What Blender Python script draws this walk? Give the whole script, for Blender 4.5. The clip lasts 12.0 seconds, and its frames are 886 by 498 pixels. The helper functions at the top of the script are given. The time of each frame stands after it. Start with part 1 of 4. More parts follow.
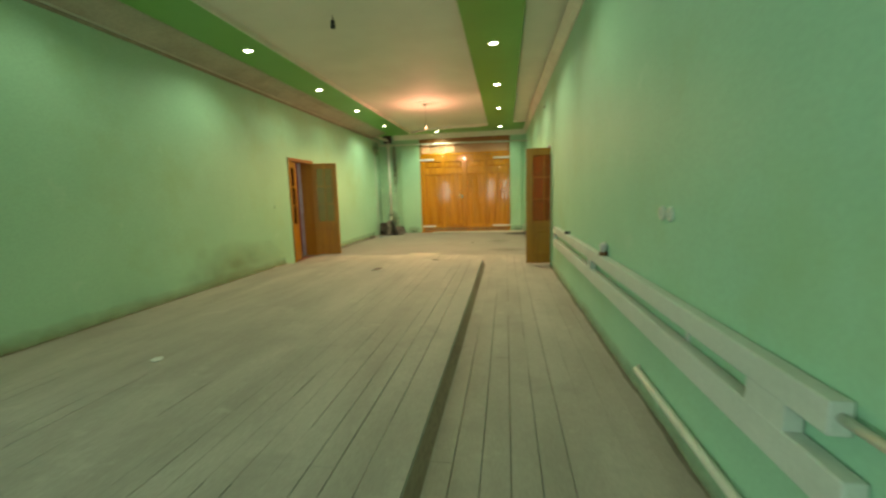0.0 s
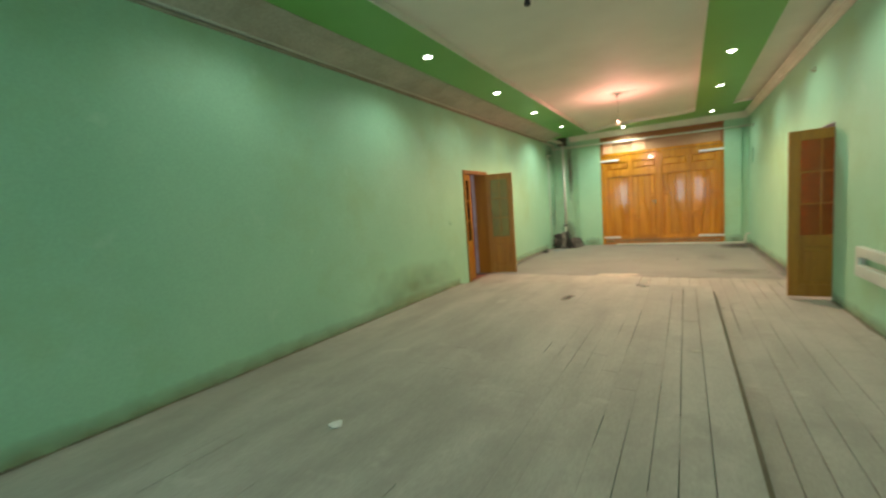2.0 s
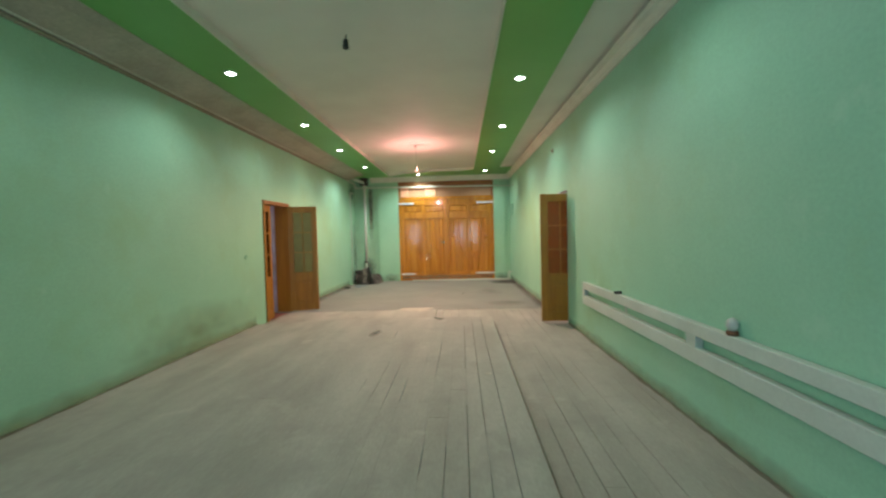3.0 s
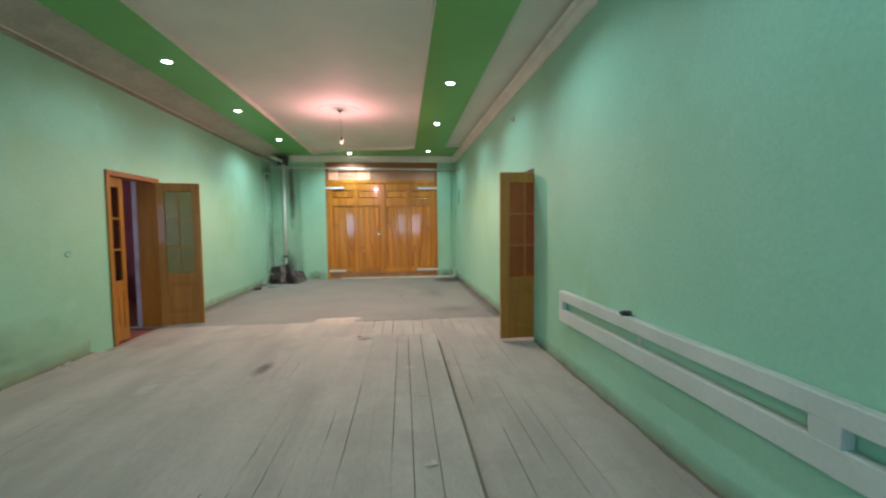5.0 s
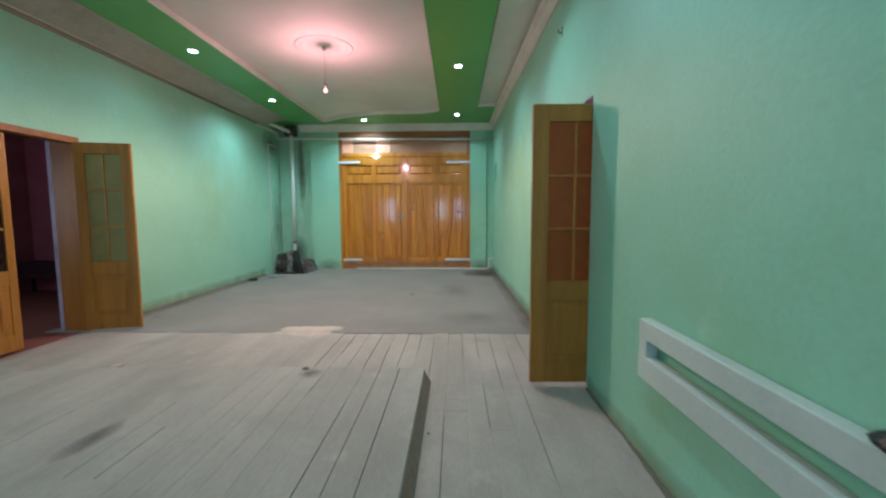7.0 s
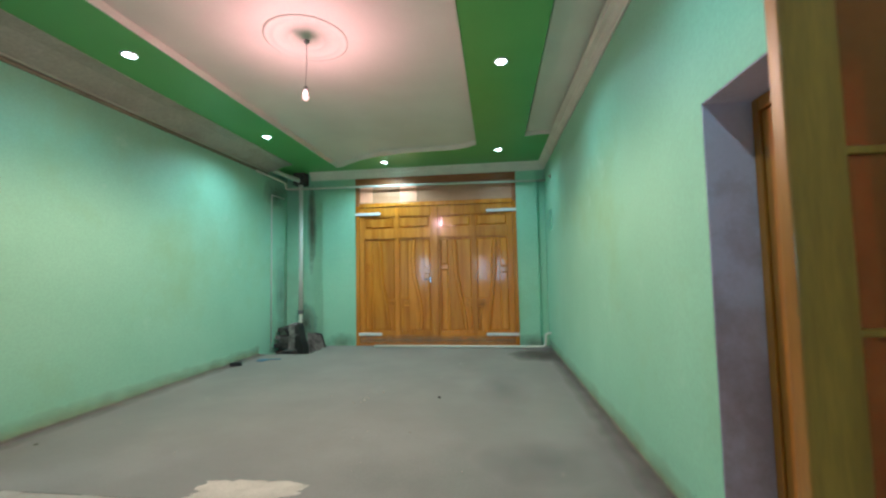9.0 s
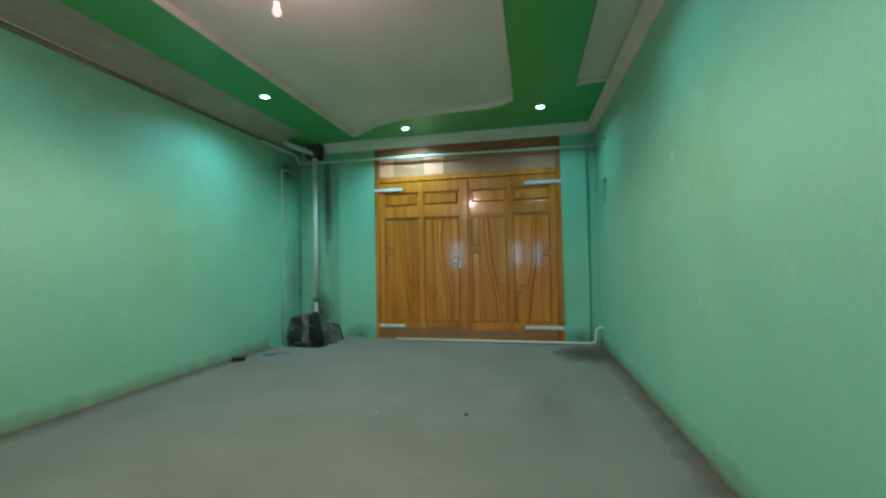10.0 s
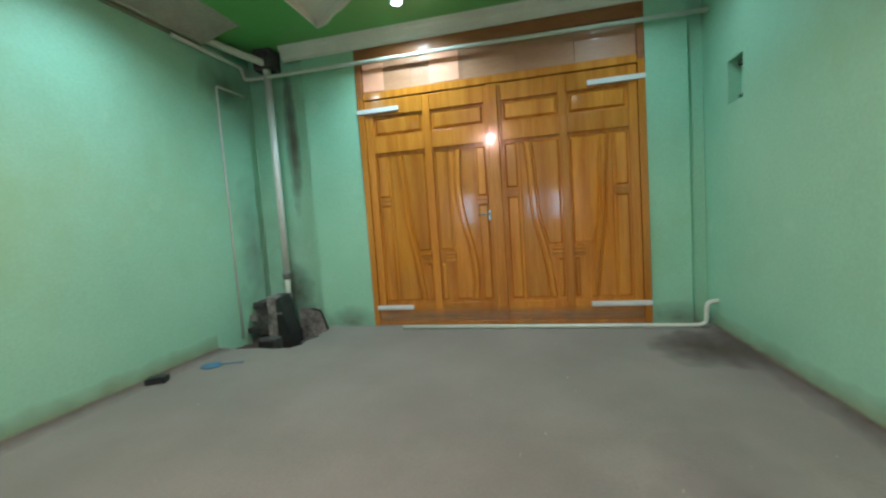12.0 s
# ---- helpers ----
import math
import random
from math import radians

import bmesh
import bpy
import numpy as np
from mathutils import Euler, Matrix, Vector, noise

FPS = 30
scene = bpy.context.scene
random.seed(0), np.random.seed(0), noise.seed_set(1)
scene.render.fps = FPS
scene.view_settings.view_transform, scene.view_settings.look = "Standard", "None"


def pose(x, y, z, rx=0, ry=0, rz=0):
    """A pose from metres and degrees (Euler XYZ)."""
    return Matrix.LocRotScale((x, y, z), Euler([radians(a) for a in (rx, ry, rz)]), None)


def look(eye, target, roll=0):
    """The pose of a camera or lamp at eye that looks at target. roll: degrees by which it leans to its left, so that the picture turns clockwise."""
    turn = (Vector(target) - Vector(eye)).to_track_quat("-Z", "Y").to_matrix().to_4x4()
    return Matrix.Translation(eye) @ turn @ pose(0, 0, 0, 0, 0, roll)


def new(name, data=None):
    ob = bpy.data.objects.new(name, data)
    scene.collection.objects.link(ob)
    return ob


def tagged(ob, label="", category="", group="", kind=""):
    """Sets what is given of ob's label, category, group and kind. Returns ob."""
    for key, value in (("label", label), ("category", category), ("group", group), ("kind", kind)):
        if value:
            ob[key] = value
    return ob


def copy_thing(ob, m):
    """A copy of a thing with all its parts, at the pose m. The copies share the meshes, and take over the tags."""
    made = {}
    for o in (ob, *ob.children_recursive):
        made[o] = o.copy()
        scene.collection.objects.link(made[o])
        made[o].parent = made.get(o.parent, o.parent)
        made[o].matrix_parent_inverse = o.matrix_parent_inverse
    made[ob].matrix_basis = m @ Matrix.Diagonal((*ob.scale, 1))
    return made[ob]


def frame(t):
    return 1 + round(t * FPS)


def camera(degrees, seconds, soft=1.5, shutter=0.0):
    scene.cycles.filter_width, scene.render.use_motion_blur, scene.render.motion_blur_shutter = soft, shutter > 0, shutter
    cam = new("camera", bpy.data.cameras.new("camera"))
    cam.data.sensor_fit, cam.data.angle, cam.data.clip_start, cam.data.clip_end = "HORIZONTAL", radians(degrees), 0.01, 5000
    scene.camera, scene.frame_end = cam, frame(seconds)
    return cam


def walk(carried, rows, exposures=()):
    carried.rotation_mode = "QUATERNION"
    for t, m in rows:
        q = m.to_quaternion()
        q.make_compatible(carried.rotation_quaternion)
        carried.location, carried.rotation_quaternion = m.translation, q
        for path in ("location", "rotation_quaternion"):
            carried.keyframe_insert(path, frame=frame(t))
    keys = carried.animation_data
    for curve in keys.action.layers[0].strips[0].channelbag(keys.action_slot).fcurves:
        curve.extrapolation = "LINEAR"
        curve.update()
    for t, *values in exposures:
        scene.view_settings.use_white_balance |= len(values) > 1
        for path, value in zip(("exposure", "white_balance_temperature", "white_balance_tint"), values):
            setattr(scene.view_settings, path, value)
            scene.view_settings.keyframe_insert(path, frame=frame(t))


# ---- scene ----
cam = camera(94.7, 12.0, 2.3, 0.3)
PATH = [
    (0, (0.206, 0.604, 1.322), (-0.099, 2.562, 1.056), -1.7),
    (0.5, (0.176, 0.984, 1.287), (-0.552, 2.814, 0.943), -2.3),
    (1, (-0.018, 1.199, 1.292), (-0.999, 2.906, 0.94), -3.3),
    (1.5, (-0.281, 1.365, 1.31), (-1.473, 2.947, 1.032), -4.9),
    (2, (-0.524, 1.499, 1.448), (-1.548, 3.206, 1.253), -4.2),
    (2.5, (-0.67, 1.488, 1.463), (-1.158, 3.425, 1.366), -1.5),
    (3, (-0.705, 1.472, 1.459), (-0.794, 3.468, 1.391), -1.4),
    (3.2, (-0.693, 1.538, 1.476), (-0.678, 3.537, 1.401), -1.7),
    (5, (-0.604, 3.179, 1.433), (-0.412, 5.166, 1.32), -0.6),
    (5.5, (-0.476, 3.653, 1.436), (-0.179, 5.624, 1.271), 0.2),
    (6, (-0.296, 4.056, 1.427), (-0.068, 6.034, 1.235), 0.5),
    (6.5, (-0.143, 4.503, 1.338), (0.018, 6.492, 1.204), 0.5),
    (7, (0.012, 5.064, 1.302), (-0.048, 7.056, 1.129), -0.3),
    (7.2, (0.054, 5.305, 1.33), (-0.063, 7.292, 1.13), -0.8),
    (8.8, (-0.055, 6.899, 1.297), (-0.317, 8.881, 1.367), -1.2),
    (9, (-0.05, 7.107, 1.324), (-0.301, 9.087, 1.447), -1.1),
    (9.5, (-0.039, 7.623, 1.356), (-0.395, 9.588, 1.463), -0.8),
    (10, (-0.12, 8.123, 1.302), (-0.54, 10.078, 1.355), -1.1),
    (10.5, (-0.181, 8.673, 1.257), (-0.627, 10.622, 1.228), -1.6),
    (11, (-0.37, 9.169, 1.251), (-0.898, 11.095, 1.158), -2.4),
    (11.5, (-0.568, 9.63, 1.234), (-1.075, 11.556, 1.057), -3.3),
    (12, (-0.759, 10.172, 1.229), (-1.211, 12.115, 1.078), -4.0),
]
EXPO = [(0.0, -0.03, 11420, -8), (0.5, -0.13, 10380, -3), (1.5, 0.06, 8700, 0), (2.5, 0.0, 7600, 6), (3.0, -0.08, 7070, 8), (5.0, -0.14, 6080, 10), (5.6, -0.27, 5800, 8), (6.0, -0.31, 5490, 2), (6.5, -0.34, 5460, 3),
        (7.5, -0.31, 5300, 5), (8.8, -0.24, 5410, -3), (9.5, -0.59, 4960, -18), (10.0, -0.77, 4860, -24), (10.5, -0.54, 5360, -11), (11.0, -0.45, 5510, -3), (12.0, -0.36, 5670, 0)]
walk(cam, [(t, look(eye, target, roll)) for t, eye, target, roll in PATH], EXPO)

# ---- world and lights ----
world = bpy.data.worlds.new("sky")
scene.world = world
world.use_nodes = True
wn = world.node_tree.nodes
sky = wn.new("ShaderNodeTexSky")
sky.sky_type, sky.sun_disc, sky.sun_elevation, sky.sun_rotation = "NISHITA", False, radians(35), radians(60)
world.node_tree.links.new(sky.outputs[0], wn["Background"].inputs[0])
wn["Background"].inputs[1].default_value = 0.1

SPOT_W, BULB_W, WINDOW_W = 60.0, 54.0, 34.0
SPOT_COLOR, BULB_COLOR, WINDOW_COLOR = (0.80, 0.96, 1.0), (1.0, 0.40, 0.40), (0.52, 0.76, 1.0)
Z_BAND, Z_TRAY = 3.36, 3.43
SPOTS_RIGHT = [(0.06, y) for y in (4.37, 6.57, 8.77, 10.96, 13.78)]
SPOTS_LEFT = [(-3.28, y) for y in (3.87, 6.07, 8.27, 10.30, 12.54)]
SPOTS = SPOTS_RIGHT + SPOTS_LEFT + [(-1.98, 14.16)]
STRENGTH = {(0.06, 4.37): 0.65, (-3.28, 6.07): 0.76, (-3.28, 8.27): 0.54, (-3.28, 10.30): 0.52, (0.06, 8.77): 1.1, (-3.28, 3.87): 0.42, (0.06, 10.96): 0.9, (0.06, 13.78): 0.8, (-3.28, 12.54): 1.75, (-1.98, 14.16): 2.6}
BULB = (-1.63, 10.36, 2.875)


def lamp(name, kind, m, energy, color, **settings):
    data = bpy.data.lights.new(name, kind)
    data.energy, data.color = energy, color
    ob = new(name, data)
    ob.matrix_world = m
    return ob


for sx, sy in SPOTS:
    l = lamp("downlight_beam", "SPOT", pose(sx, sy, Z_BAND - 0.035), SPOT_W * STRENGTH.get((sx, sy), 1.0), SPOT_COLOR)
    l.data.spot_size, l.data.spot_blend, l.data.shadow_soft_size = radians(156), 0.7, 0.055
l = lamp("bulb_glow", "POINT", pose(BULB[0], BULB[1], BULB[2] - 0.02), BULB_W, BULB_COLOR)
l.data.shadow_soft_size = 0.018
# Fill spot added under the bulb to brighten floor and walls beyond its own output.
l = lamp("bulb_down_glow", "SPOT", pose(BULB[0], BULB[1], BULB[2] - 0.05), 270.0, (1.0, 0.61, 0.42))
l.data.spot_size, l.data.spot_blend, l.data.shadow_soft_size = radians(174), 0.35, 0.06
WINDOWS_BACK = ((-1.14, -0.58), (-0.05, 0.51))
for wa, wb in WINDOWS_BACK:
    wx = (wa + wb) / 2
    l = lamp("window_daylight", "AREA", look((wx, -1.56, 1.55), (wx, 3.0, 1.45)), WINDOW_W / 2, WINDOW_COLOR)
    l.data.shape, l.data.size, l.data.size_y = "RECTANGLE", 0.46, 1.25
# Unseen area lamp added on the left to brighten the near right wall.
l = lamp("side_window_daylight", "AREA", look((-4.11, -0.6, 1.55), (1.0, 1.4, 1.25)), 70.0, (0.50, 0.76, 1.0))
l.data.shape, l.data.size, l.data.size_y = "RECTANGLE", 1.5, 1.3

# Area lamps added out of view to brighten the two side rooms.
for wx, tx, watts in ((-7.35, -4.0, 26.0), (4.35, 1.0, 26.0)):
    l = lamp("side_room_daylight", "AREA", look((wx, 7.6, 1.6), (tx, 9.5, 0.8)), watts, (0.95, 0.85, 0.95))
    l.data.shape, l.data.size, l.data.size_y = "RECTANGLE", 1.1, 1.2

# ---- materials ----


def material(name):
    m = bpy.data.materials.new(name)
    m.use_nodes = True
    nt = m.node_tree
    return m, nt, nt.nodes["Principled BSDF"]


def noise_tex(nt, scale, detail=4.0, stretch=(1, 1, 1), coords="Object", rough=0.55):
    tc = nt.nodes.new("ShaderNodeTexCoord")
    mp = nt.nodes.new("ShaderNodeMapping")
    mp.inputs["Scale"].default_value = stretch
    nt.links.new(tc.outputs[coords], mp.inputs[0])
    n = nt.nodes.new("ShaderNodeTexNoise")
    n.inputs["Scale"].default_value, n.inputs["Detail"].default_value, n.inputs["Roughness"].default_value = scale, detail, rough
    nt.links.new(mp.outputs[0], n.inputs["Vector"])
    return n.outputs[0]


def ramp(nt, fac, stops):
    r = nt.nodes.new("ShaderNodeValToRGB")
    while len(r.color_ramp.elements) < len(stops):
        r.color_ramp.elements.new(0.5)
    for e, (p, c) in zip(r.color_ramp.elements, stops):
        e.position, e.color = p, (*c, 1)
    nt.links.new(fac, r.inputs[0])
    return r.outputs[0]


def mix(nt, fac, a, b, mode="MIX"):
    n = nt.nodes.new("ShaderNodeMix")
    n.data_type, n.blend_type = "RGBA", mode
    for sock, v in ((n.inputs[0], fac), (n.inputs[6], a), (n.inputs[7], b)):
        if isinstance(v, (int, float)):
            sock.default_value = v
        elif isinstance(v, tuple):
            sock.default_value = (*v, 1)
        else:
            nt.links.new(v, sock)
    return n.outputs[2]


def bump(nt, bsdf, height, strength, distance=0.01):
    b = nt.nodes.new("ShaderNodeBump")
    b.inputs["Strength"].default_value, b.inputs["Distance"].default_value = strength, distance
    nt.links.new(height, b.inputs["Height"])
    nt.links.new(b.outputs[0], bsdf.inputs["Normal"])


def surface(name, a, b, scale=3.0, rough=0.6, fine=60.0, grain=0.15, bumps=0.2, stretch=(1, 1, 1), metal=0.0, stain=None, coat=0.0, vary=0.0, coords="Object", sheen=0.0, stain2=None, wavy=0.0):
    """Two colours in large patches, fine grain over them, optional stains with a shape of their own."""
    m, nt, bsdf = material(name)
    col = ramp(nt, noise_tex(nt, scale, 5, stretch, coords), [(0.32, a), (0.68, b)])
    f = noise_tex(nt, fine, 3, stretch, coords)
    dark = ramp(nt, f, [(0.3, (1 - grain,) * 3), (0.7, (1 + 0 * grain,) * 3)])
    col = mix(nt, 1.0, col, dark, "MULTIPLY")
    for spot in (stain, stain2):
        if not spot:
            continue
        scol, sscale, lo, hi = spot
        mask = ramp(nt, noise_tex(nt, sscale, 6, (1, 1, 1), coords, 0.65), [(lo, (0, 0, 0)), (hi, (1, 1, 1))])
        col = mix(nt, mask, col, scol)
    if vary:
        oi = nt.nodes.new("ShaderNodeObjectInfo")
        v = ramp(nt, oi.outputs["Random"], [(0, (1 - vary,) * 3), (1, (1.0,) * 3)])
        col = mix(nt, 1.0, col, v, "MULTIPLY")
    nt.links.new(col, bsdf.inputs["Base Color"])
    bsdf.inputs["Roughness"].default_value, bsdf.inputs["Metallic"].default_value = rough, metal
    bsdf.inputs["Coat Weight"].default_value, bsdf.inputs["Coat Roughness"].default_value = coat, 0.07
    bsdf.inputs["Sheen Weight"].default_value, bsdf.inputs["Sheen Roughness"].default_value = sheen, 0.5
    if bumps:
        bump(nt, bsdf, f, bumps, 0.004)
    if wavy:
        fine_bump = bsdf.inputs["Normal"].links[0].from_node
        big = nt.nodes.new("ShaderNodeBump")
        big.inputs["Strength"].default_value, big.inputs["Distance"].default_value = wavy, 0.03
        nt.links.new(noise_tex(nt, 2.2, 3), big.inputs["Height"])
        nt.links.new(big.outputs[0], fine_bump.inputs["Normal"])
    return m


def glass(name, tint, gloss=0.1, rough=0.03):
    m = bpy.data.materials.new(name)
    m.use_nodes = True
    nt = m.node_tree
    nt.nodes.clear()
    out = nt.nodes.new("ShaderNodeOutputMaterial")
    t, g, mx = nt.nodes.new("ShaderNodeBsdfTransparent"), nt.nodes.new("ShaderNodeBsdfGlossy"), nt.nodes.new("ShaderNodeMixShader")
    t.inputs[0].default_value = (*tint, 1)
    g.inputs["Roughness"].default_value = rough
    mx.inputs[0].default_value = gloss
    nt.links.new(t.outputs[0], mx.inputs[1])
    nt.links.new(g.outputs[0], mx.inputs[2])
    nt.links.new(mx.outputs[0], out.inputs[0])
    return m


def frosted(name, tint, body, cover):
    """Textured coloured glass: part lets light through, part scatters it on the surface."""
    m, nt, bsdf = material(name)
    col = ramp(nt, noise_tex(nt, 9, 4), [(0.3, tuple(0.8 * c for c in body)), (0.7, body)])
    nt.links.new(col, bsdf.inputs["Base Color"])
    bsdf.inputs["Roughness"].default_value = 0.2
    t, mx = nt.nodes.new("ShaderNodeBsdfTransparent"), nt.nodes.new("ShaderNodeMixShader")
    t.inputs[0].default_value, mx.inputs[0].default_value = (*tint, 1), cover
    nt.links.new(t.outputs[0], mx.inputs[1])
    nt.links.new(bsdf.outputs[0], mx.inputs[2])
    nt.links.new(mx.outputs[0], nt.nodes["Material Output"].inputs[0])
    return m


def soft_stain(name, color, size, strength, seed, ragged=0.75):
    """A stain with a ragged, faded outline; size is its half extent in each local axis."""
    m, nt, bsdf = material(name)
    tc, mp = nt.nodes.new("ShaderNodeTexCoord"), nt.nodes.new("ShaderNodeMapping")
    mp.inputs["Scale"].default_value = tuple(1 / v for v in size)
    nt.links.new(tc.outputs["Object"], mp.inputs[0])
    ln = nt.nodes.new("ShaderNodeVectorMath")
    ln.operation = "LENGTH"
    nt.links.new(mp.outputs[0], ln.inputs[0])
    n = nt.nodes.new("ShaderNodeTexNoise")
    n.noise_dimensions = "4D"
    n.inputs["W"].default_value, n.inputs["Scale"].default_value, n.inputs["Detail"].default_value, n.inputs["Roughness"].default_value = seed, 4.0, 7.0, 0.65
    nt.links.new(tc.outputs["Object"], n.inputs["Vector"])
    ad = nt.nodes.new("ShaderNodeMath")
    ad.operation = "MULTIPLY_ADD"
    nt.links.new(n.outputs[0], ad.inputs[0])
    ad.inputs[1].default_value = ragged
    nt.links.new(ln.outputs["Value"], ad.inputs[2])
    alpha = ramp(nt, ad.outputs[0], [(0.30, (strength,) * 3), (0.55, (strength * 0.55,) * 3), (1.0, (0.0,) * 3)])
    nt.links.new(alpha, bsdf.inputs["Alpha"])
    bsdf.inputs["Base Color"].default_value, bsdf.inputs["Roughness"].default_value = (*color, 1), 0.9
    return m


def glowing(name, color, strength):
    m, nt, bsdf = material(name)
    bsdf.inputs["Emission Color"].default_value = (*color, 1)
    bsdf.inputs["Emission Strength"].default_value = strength
    return m


M_WALL = surface("green_wall_paint", (0.312, 0.602, 0.430), (0.364, 0.662, 0.480), 0.9, 0.55, 45, 0.09, 0.25, stain=((0.30, 0.51, 0.29), 0.8, 0.52, 0.80), stain2=((0.42, 0.66, 0.50), 2.6, 0.62, 0.80), wavy=0.13)
M_CREAM = surface("ceiling_cream", (0.70, 0.68, 0.62), (0.78, 0.76, 0.70), 1.2, 0.7, 70, 0.06, 0.05)
M_BAND = surface("ceiling_green", (0.14, 0.40, 0.10), (0.165, 0.45, 0.12), 1.0, 0.4, 60, 0.05, 0.03)
M_CORNICE = surface("cornice_white", (0.55, 0.55, 0.46), (0.66, 0.66, 0.58), 3, 0.6, 80, 0.15, 0.1)
M_TRIM = surface("edging_plaster", (0.66, 0.65, 0.56), (0.76, 0.75, 0.66), 3, 0.6, 80, 0.12, 0.1)
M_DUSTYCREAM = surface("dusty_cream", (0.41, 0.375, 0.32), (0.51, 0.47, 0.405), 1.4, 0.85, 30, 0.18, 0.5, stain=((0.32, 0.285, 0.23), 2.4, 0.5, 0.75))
M_CORNICESHADE = surface("cornice_shade", (0.30, 0.27, 0.20), (0.40, 0.36, 0.27), 3, 0.7, 60, 0.25, 0.1)
M_PLANK = surface("dusty_floorboard", (0.33, 0.298, 0.255), (0.46, 0.42, 0.365), 1.3, 0.75, 40, 0.14, 0.25, (2, 0.5, 1), stain=((0.30, 0.27, 0.235), 1.7, 0.52, 0.74), vary=0.035, sheen=0.12, stain2=((0.50, 0.46, 0.40), 3.1, 0.60, 0.82))
M_GAP = surface("joint_dark", (0.07, 0.063, 0.054), (0.17, 0.152, 0.128), 2.2, 0.9)
M_GAPDUST = surface("joint_dust", (0.30, 0.27, 0.23), (0.42, 0.38, 0.33), 1.6, 0.9)
M_FACE = surface("platform_face_wood", (0.27, 0.18, 0.135), (0.35, 0.24, 0.185), 4, 0.8, 50, 0.3, 0.3, (1, 0.3, 1))
M_CONCRETE = surface("dusty_concrete", (0.178, 0.162, 0.143), (0.233, 0.212, 0.188), 1.3, 0.85, 55, 0.15, 0.3, stain=((0.165, 0.147, 0.129), 1.1, 0.50, 0.78), stain2=((0.245, 0.235, 0.218), 34.0, 0.66, 0.78), sheen=0.3)
M_DIRT = surface("wall_foot_dirt", (0.12, 0.115, 0.085), (0.175, 0.165, 0.125), 5, 0.95, 90, 0.3, 0.5)
M_PLASTER = surface("spilled_plaster", (0.44, 0.39, 0.325), (0.56, 0.50, 0.425), 6, 0.9, 80, 0.15, 0.4)
M_WOOD = surface("varnished_pine", (0.54, 0.182, 0.012), (0.74, 0.305, 0.032), 1.7, 0.2, 17, 0.20, 0.06, (7, 7, 0.4), coat=0.7, vary=0.24)
M_FIELD = surface("varnished_pine_panel", (0.53, 0.175, 0.011), (0.78, 0.33, 0.035), 1.1, 0.2, 14, 0.18, 0.06, (6, 6, 0.5), coat=0.7, vary=0.24)
M_HEAD = surface("red_brown_varnish", (0.26, 0.095, 0.024), (0.36, 0.14, 0.04), 2.4, 0.5, 22, 0.2, 0.06, (1, 5, 5), coat=0.08)
M_DOORWOOD = surface("varnished_door", (0.37, 0.142, 0.013), (0.50, 0.208, 0.024), 2.2, 0.38, 26, 0.25, 0.06, (7, 7, 0.5), coat=0.2, vary=0.1)
M_TRANSOM = surface("transom_board", (0.40, 0.20, 0.105), (0.49, 0.27, 0.155), 2.0, 0.42, 20, 0.15, 0.02, (1, 1, 4), coat=0.15)
M_PAPER = surface("pink_cardboard", (0.76, 0.36, 0.22), (0.82, 0.42, 0.27), 4, 0.7, 50, 0.05, 0.02)
M_LILAC = surface("lilac_plaster", (0.58, 0.57, 0.74), (0.64, 0.63, 0.80), 1.5, 0.7, 50, 0.06, 0.1, stain=((0.40, 0.36, 0.46), 1.2, 0.5, 0.62))
M_WHITE = surface("white_enamel", (0.66, 0.68, 0.66), (0.74, 0.76, 0.74), 3, 0.35, 60, 0.06, 0.03)
M_RADIATOR = surface("heater_enamel", (0.55, 0.60, 0.55), (0.64, 0.68, 0.63), 2.5, 0.4, 50, 0.08, 0.05)
M_PIPE = surface("painted_pipe", (0.58, 0.62, 0.53), (0.68, 0.71, 0.62), 4, 0.4, 60, 0.1, 0.05)
M_GALV = surface("galvanised_steel", (0.74, 0.78, 0.75), (0.84, 0.87, 0.84), 5, 0.3, 60, 0.12, 0.04, metal=0.1)
M_SOOT = surface("sooty_masonry", (0.03, 0.032, 0.03), (0.12, 0.12, 0.11), 7, 0.9, 40, 0.4, 0.6)
M_EARTH = surface("brown_earth", (0.06, 0.038, 0.026), (0.13, 0.085, 0.06), 14, 0.95, 60, 0.4, 0.6)
M_IRON = surface("blackened_iron", (0.012, 0.014, 0.013), (0.035, 0.037, 0.035), 6, 0.55, 50, 0.3, 0.25)
M_ASH = surface("grey_ash_mortar", (0.08, 0.08, 0.075), (0.36, 0.35, 0.33), 8, 0.95, 40, 0.4, 0.6)
M_BLACK = surface("black_plastic", (0.012, 0.012, 0.014), (0.025, 0.025, 0.028), 8, 0.5)
M_REDFLOOR = surface("red_floor_paint", (0.20, 0.07, 0.05), (0.28, 0.10, 0.07), 2, 0.6)
M_SOCKET = surface("grey_bulb_base", (0.25, 0.24, 0.23), (0.32, 0.31, 0.30), 8, 0.5)
M_MILK = surface("dull_opal_glass", (0.58, 0.54, 0.53), (0.66, 0.62, 0.60), 9, 0.3)
M_BLUE = surface("blue_plastic", (0.06, 0.16, 0.28), (0.10, 0.22, 0.34), 8, 0.5)
M_RUST = surface("rusty_metal", (0.16, 0.06, 0.03), (0.26, 0.11, 0.06), 20, 0.8)
M_CRUMB = surface("white_paper", (0.70, 0.70, 0.68), (0.80, 0.80, 0.78), 20, 0.8)
M_MAROON = surface("plum_wallpaper", (0.40, 0.12, 0.17), (0.47, 0.16, 0.22), 3, 0.8)
